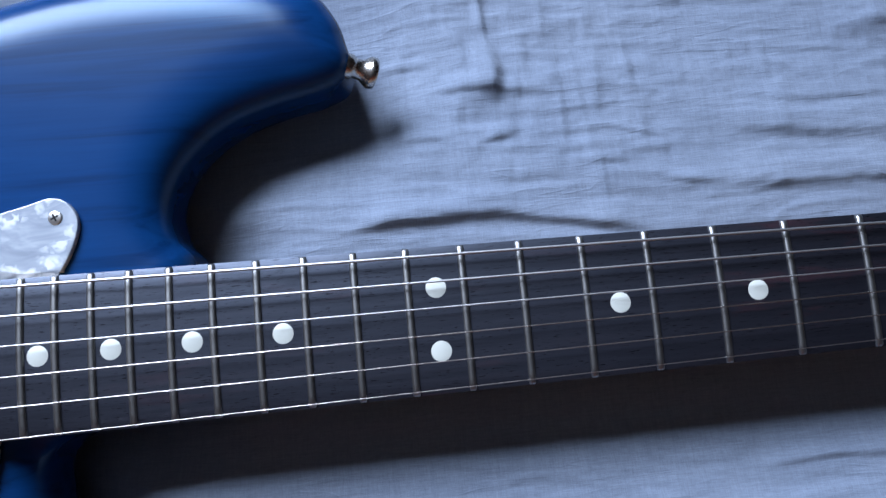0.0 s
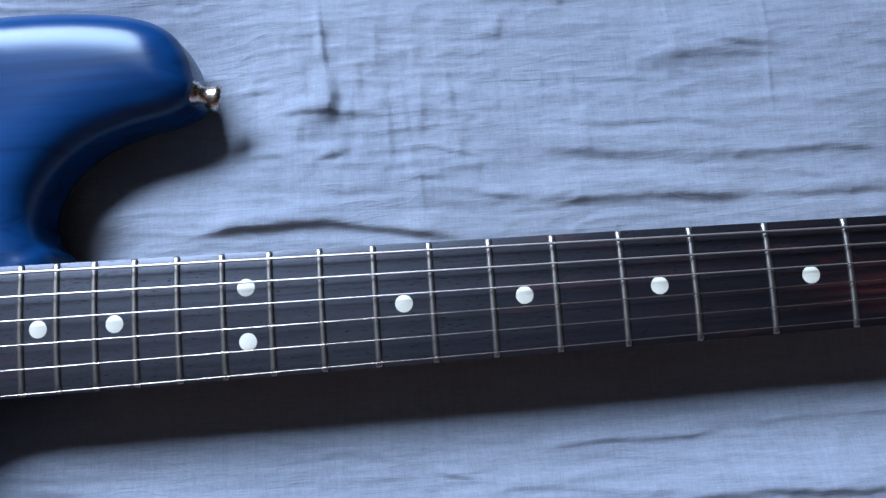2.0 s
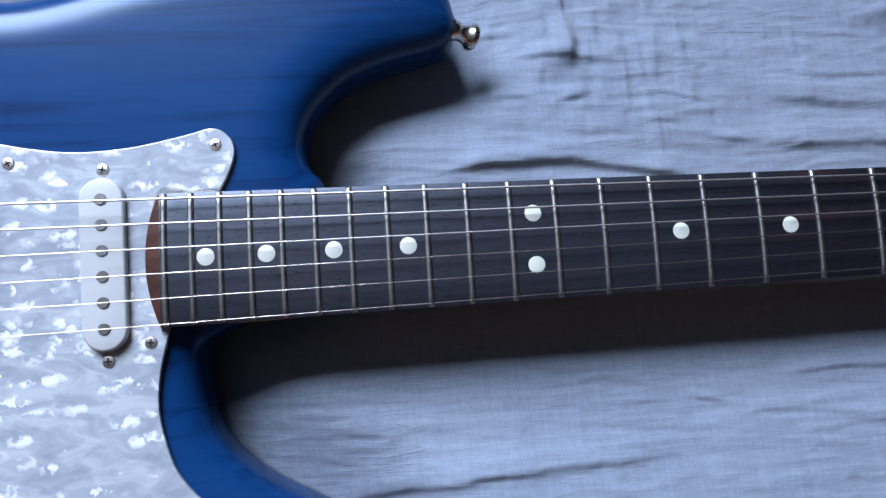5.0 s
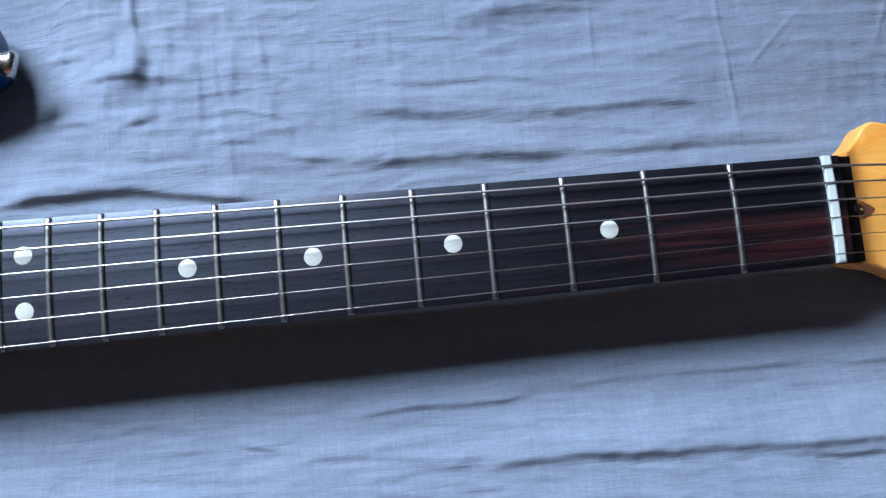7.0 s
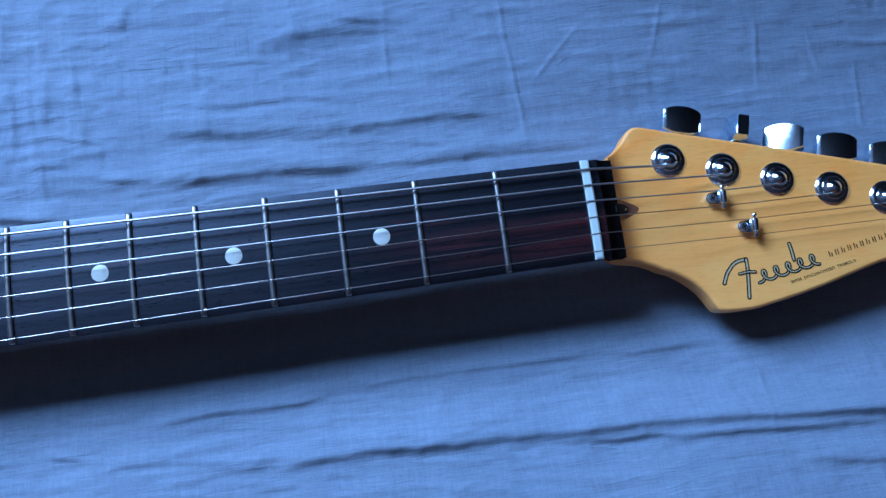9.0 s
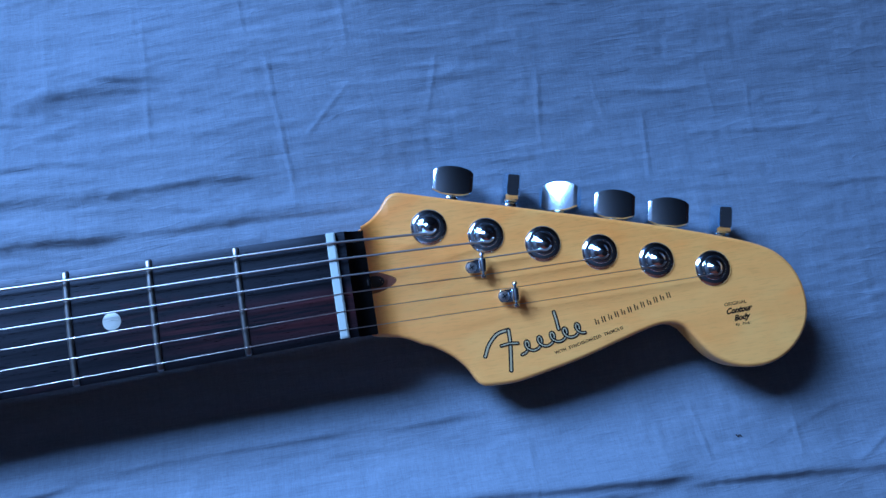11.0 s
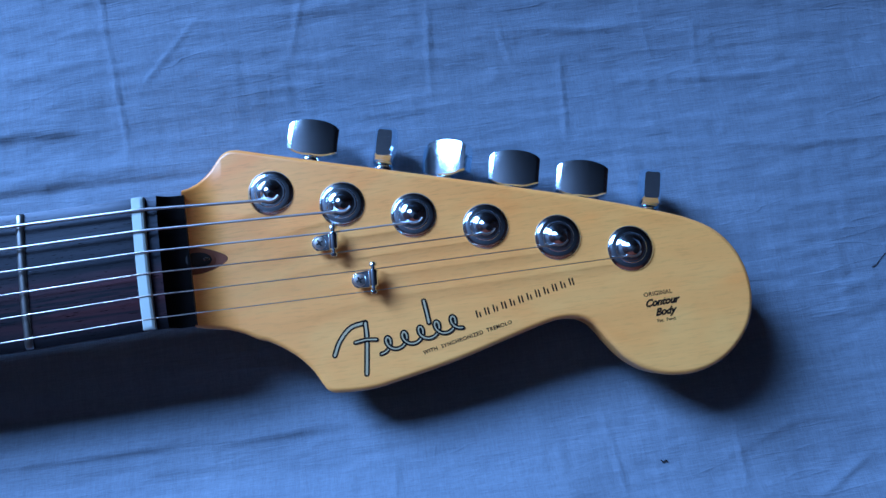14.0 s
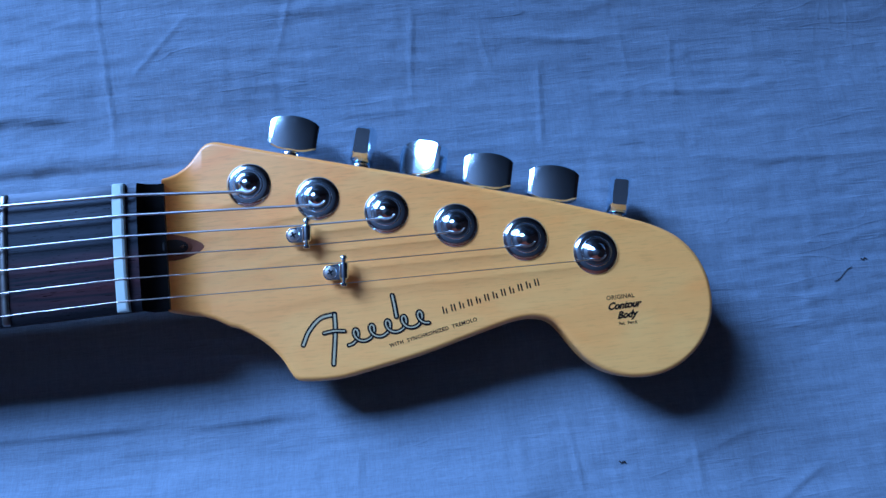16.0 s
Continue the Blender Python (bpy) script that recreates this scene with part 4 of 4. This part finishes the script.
# across the bed, beside the horn
streak(5.4, 4.0, (-280.5, 119), (-279.5, 102), (-281.5, 84))
streak(1.3, 1.1, (-285.5, 158), (-284.5, 138), (-283.5, 123), (-280.5, 106))
streak(2.4, 1.1, (-311, 141), (-300, 124), (-290, 111), (-285, 103))
streak(3.0, 1.2, (-238, 116), (-238, 94), (-237, 80))
streak(1.4, 0.7, (-269, 92), (-266, 78), (-262, 64))
streak(3.0, 1.0, (-198, 143), (-199, 132), (-201, 120))
streak(2.6, 1.0, (-165, 155), (-168, 146), (-171, 135))
streak(1.6, 0.7, (-242, 74), (-241, 56), (-240, 40))
streak(2.2, 0.75, (-268, 124), (-265, 100), (-262, 72))
streak(2.0, 0.65, (-249, 118), (-246, 85), (-243, 48))
streak(1.8, 0.5, (-256, 112), (-254, 90), (-253, 70))
streak(1.6, 0.6, (-258, 150), (-258, 128), (-260, 108))
streak(1.8, 0.6, (-226, 118), (-224, 98), (-223, 82))
streak(1.8, 0.6, (-318, 122), (-318, 110), (-321, 98))
# ironed-in lines
crease(0.55, -28.5, 146, -27, 122)
crease(0.70, -20, 126, -14, 38)
crease(0.50, -74, 150, -76, 76)
crease(0.45, -8, 72, 19, 98)
crease(0.40, 19, 140, 19, 108)
crease(0.45, 104, 94, 101, 52)
crease(0.45, 151, 66, 149, 28)
crease(0.35, 184, 84, 187, 52)
crease(0.40, 100, -50, 98, -70)
crease(0.45, 143, -62, 146, -100)
crease(0.40, 189, -72, 188, -104)
crease(0.35, 128, 88, 133, 60)
crease(0.35, 205, 74, 203, 40)
crease(0.35, 60, 108, 50, 74)
crease(0.35, 70, -74, 68, -104)
crease(0.30, -120, 140, -118, 110)


def fine_axis(lo, hi, step, far):
    """Grid lines: close together from lo to hi, then wider and wider out to far."""
    mid = list(np.arange(lo, hi + step / 2, step))
    out, s, p = [], step, hi
    while p < far[1]:
        s *= 1.25
        p += s
        out.append(min(p, far[1]))
    low, s, p = [], step, lo
    while p > far[0]:
        s *= 1.25
        p -= s
        low.append(max(p, far[0]))
    return np.array(low[::-1] + mid + out)


def sheet_height(x, y):
    """Height of the bed sheet over its mean level, all in millimetres."""
    z = np.zeros_like(x)
    # long drawn-out ripples along the bed
    yy = y + 0.035 * x + 5 * (value_noise(x / 70, y / 40, 1) - 0.5)
    for n, (lx, ly, amp) in enumerate(((170, 26, 1.6), (85, 11, 0.75), (45, 5.2, 0.50), (24, 2.9, 0.36))):
        z += amp * (value_noise(x / lx + 31 * n, yy / ly + 17 * n, 5 + n) - 0.5)
    calm = np.clip((x + 30) / 140, 0, 1)
    z *= 1 - 0.68 * calm
    # short sharp creases
    for n, (lx, ly, amp) in enumerate(((48, 8, 0.55), (28, 4.4, 0.42), (16, 2.6, 0.24))):
        r = 1 - np.abs(2 * value_noise(x / lx + 11 * n, yy / ly + 5 * n, 51 + n) - 1)
        z += amp * r ** 5 * value_noise(x / 55 + n, y / 30, 55 + n) * (1 - 0.35 * calm)
    for n, (lx, ly, amp) in enumerate(((13, 3.0, 0.40), (3.6, 11, 0.26), (5.5, 1.5, 0.20))):
        z += amp * (value_noise(x / lx + 7 * n, yy / ly + 3 * n, 61 + n) - 0.5) * (0.5 + value_noise(x / 40, y / 25, 63 + n))
    # crumpled cross threads beside the horn
    patch = np.exp(-((x + 268) / 70) ** 2 - ((y - 95) / 45) ** 2)
    z += 1.7 * patch * (0.7 * (value_noise(x / 9 + 50, y / 26, 21) - 0.5) + 0.5 * (value_noise(x / 3.6, y / 12, 22) - 0.5) + 0.6 * (value_noise(x / 14, y / 4.5, 23) - 0.5))
    z += 0.30 * (value_noise(x / 14, y / 45, 24) - 0.5)

    def steep(along, across, width, height, line, n, flip):
        """One fold: a steep flank on the far side from the window and a long slope towards it."""
        p = sorted(line) if not flip else sorted((b, a) for a, b in line)
        a0, a1 = p[0][0], p[-1][0]
        q = open_curve(p, 8)
        foot = np.interp(along, [v[0] for v in q], [v[1] for v in q])
        foot = foot + min(1, width / 2.5) * (0.9 * (value_noise(along / 17 + 9 * n, along * 0 + n, 31) - 0.5) + 0.5 * (value_noise(along / 6 + 5 * n, along * 0 + n, 32) - 0.5))
        run = min(0.45 * (a1 - a0), 26.0)
        ends = np.clip(np.minimum(along - a0, a1 - along) / run, 0, 1)
        ends = ends * ends * (3 - 2 * ends) * (0.65 + 0.7 * value_noise(along / 24 + 3 * n, along * 0 + 7 + n, 33))
        u = (across - foot) / width
        u = u + 0.7 if flip else u - 0.7
        sharp = u > 0 if flip else u < 0
        return height * ends * np.exp(-(u / np.where(sharp, 0.75 if flip else 0.55, 2.1)) ** 2)

    for n, (w, h, line) in enumerate(FOLDS):
        z += steep(x, y, w, h, line, n, False)
    for n, (w, h, line) in enumerate(STREAKS):
        z += steep(y, x, w, h, line, n, True)
    for n, (h, x0, y0, x1, y1) in enumerate(CREASES):
        s = np.clip(((x - x0) * (x1 - x0) + (y - y0) * (y1 - y0)) / ((x1 - x0) ** 2 + (y1 - y0) ** 2), 0, 1)
        d = np.hypot(x - x0 - s * (x1 - x0) + 0.8 * (value_noise(y / 12, x * 0 + n, 71) - 0.5), y - y0 - s * (y1 - y0))
        z += 0.85 * h * np.exp(-(d / 0.95) ** 2) * np.clip(np.minimum(s, 1 - s) * 5, 0, 1) * (0.5 + value_noise(y / 9, x * 0 + n, 72))
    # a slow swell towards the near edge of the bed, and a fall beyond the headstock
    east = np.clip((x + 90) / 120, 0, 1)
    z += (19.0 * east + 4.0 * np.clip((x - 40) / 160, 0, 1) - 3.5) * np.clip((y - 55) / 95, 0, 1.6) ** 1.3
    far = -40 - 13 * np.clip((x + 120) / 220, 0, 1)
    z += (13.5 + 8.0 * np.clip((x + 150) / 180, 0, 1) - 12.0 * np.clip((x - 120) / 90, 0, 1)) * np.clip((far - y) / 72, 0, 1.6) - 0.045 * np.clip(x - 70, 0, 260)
    # the body's weight presses the mattress down, and a little beyond its outline
    d = outline_distance(body_curve[::2], x, y)
    press = np.clip((44 - d) / 54, 0, 1)
    press = press * press * (3 - 2 * press)
    floor_z = -17.4 + 0.0208 * y - 0.0052 * x - 2.2
    z = z * (1 - 0.9 * np.clip(-d / 10, 0, 1)) * (1 - 0.4 * press) + floor_z * press
    # clear of the tuning machines' casings
    head = np.exp(-(((x - 105) / 85) ** 4 + ((y - 5 + 0.3 * (x - 100)) / 40) ** 4))
    return z - 3.0 * head


def sheet_mesh():
    xs = fine_axis(-560.0, 310.0, 1.0, (-1100.0, 1000.0))
    ys = fine_axis(-150.0, 165.0, 1.0, (-700.0, 700.0))
    gx, gy = np.meshgrid(xs, ys, indexing="ij")
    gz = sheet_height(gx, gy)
    fall = np.maximum(np.abs(gx + 50) - 990, 0) / 60 + np.maximum(np.abs(gy) - 650, 0) / 50
    gz -= 190 * np.clip(fall, 0, 1) ** 2
    verts = np.stack([gx, gy, gz], -1).reshape(-1, 3) * MM
    nx, ny = len(xs), len(ys)
    idx = np.arange(nx * ny).reshape(nx, ny)
    faces = np.stack([idx[:-1, :-1], idx[1:, :-1], idx[1:, 1:], idx[:-1, 1:]], -1).reshape(-1, 4)
    me = bpy.data.meshes.new("bed_sheet")
    me.from_pydata(verts.tolist(), [], faces.tolist())
    me.materials.append(COTTON)
    me.polygons.foreach_set("use_smooth", [True] * len(me.polygons))
    return me


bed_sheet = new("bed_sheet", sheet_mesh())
tagged(bed_sheet, "wrinkled grey-blue cotton sheet spread over the mattress", "bed sheet", kind="thing")
mattress = part("mattress", block(-1.03, -0.64, -0.24, 0.93, 0.64, -0.032, 0.05, segments=4), TICKING)
tagged(mattress, "pale soft mattress under the grey-blue sheet", "mattress", kind="thing")
bed = part("bed", block(-1.10, -0.70, FLOOR_Z, 1.00, 0.70, -0.24, 0.02), FLOORWOOD)
tagged(bed, "plain brown wooden bed base under the mattress", "bed", kind="thing")

# bits of lint on the sheet
lint_bm = bmesh.new()
for lx, ly, a, length in ((161, -89, -30, 2.6), (257, -31, 30, 9.0), (266, -26, -20, 2.4)):
    p = []
    for k in range(5):
        s = k / 4 - 0.5
        x, y = lx + length * s * math.cos(radians(a)), ly + length * s * math.sin(radians(a)) + 0.6 * math.sin(6 * s)
        p.append((x, y, float(sheet_height(np.array([x]), np.array([y]))[0]) + 0.25))
    tube(p, 0.11 if length > 5 else 0.24, 6, lint_bm)
tagged(part("lint", lint_bm, FLUFF), "few dark bits of lint on the sheet", "lint", kind="stuff")
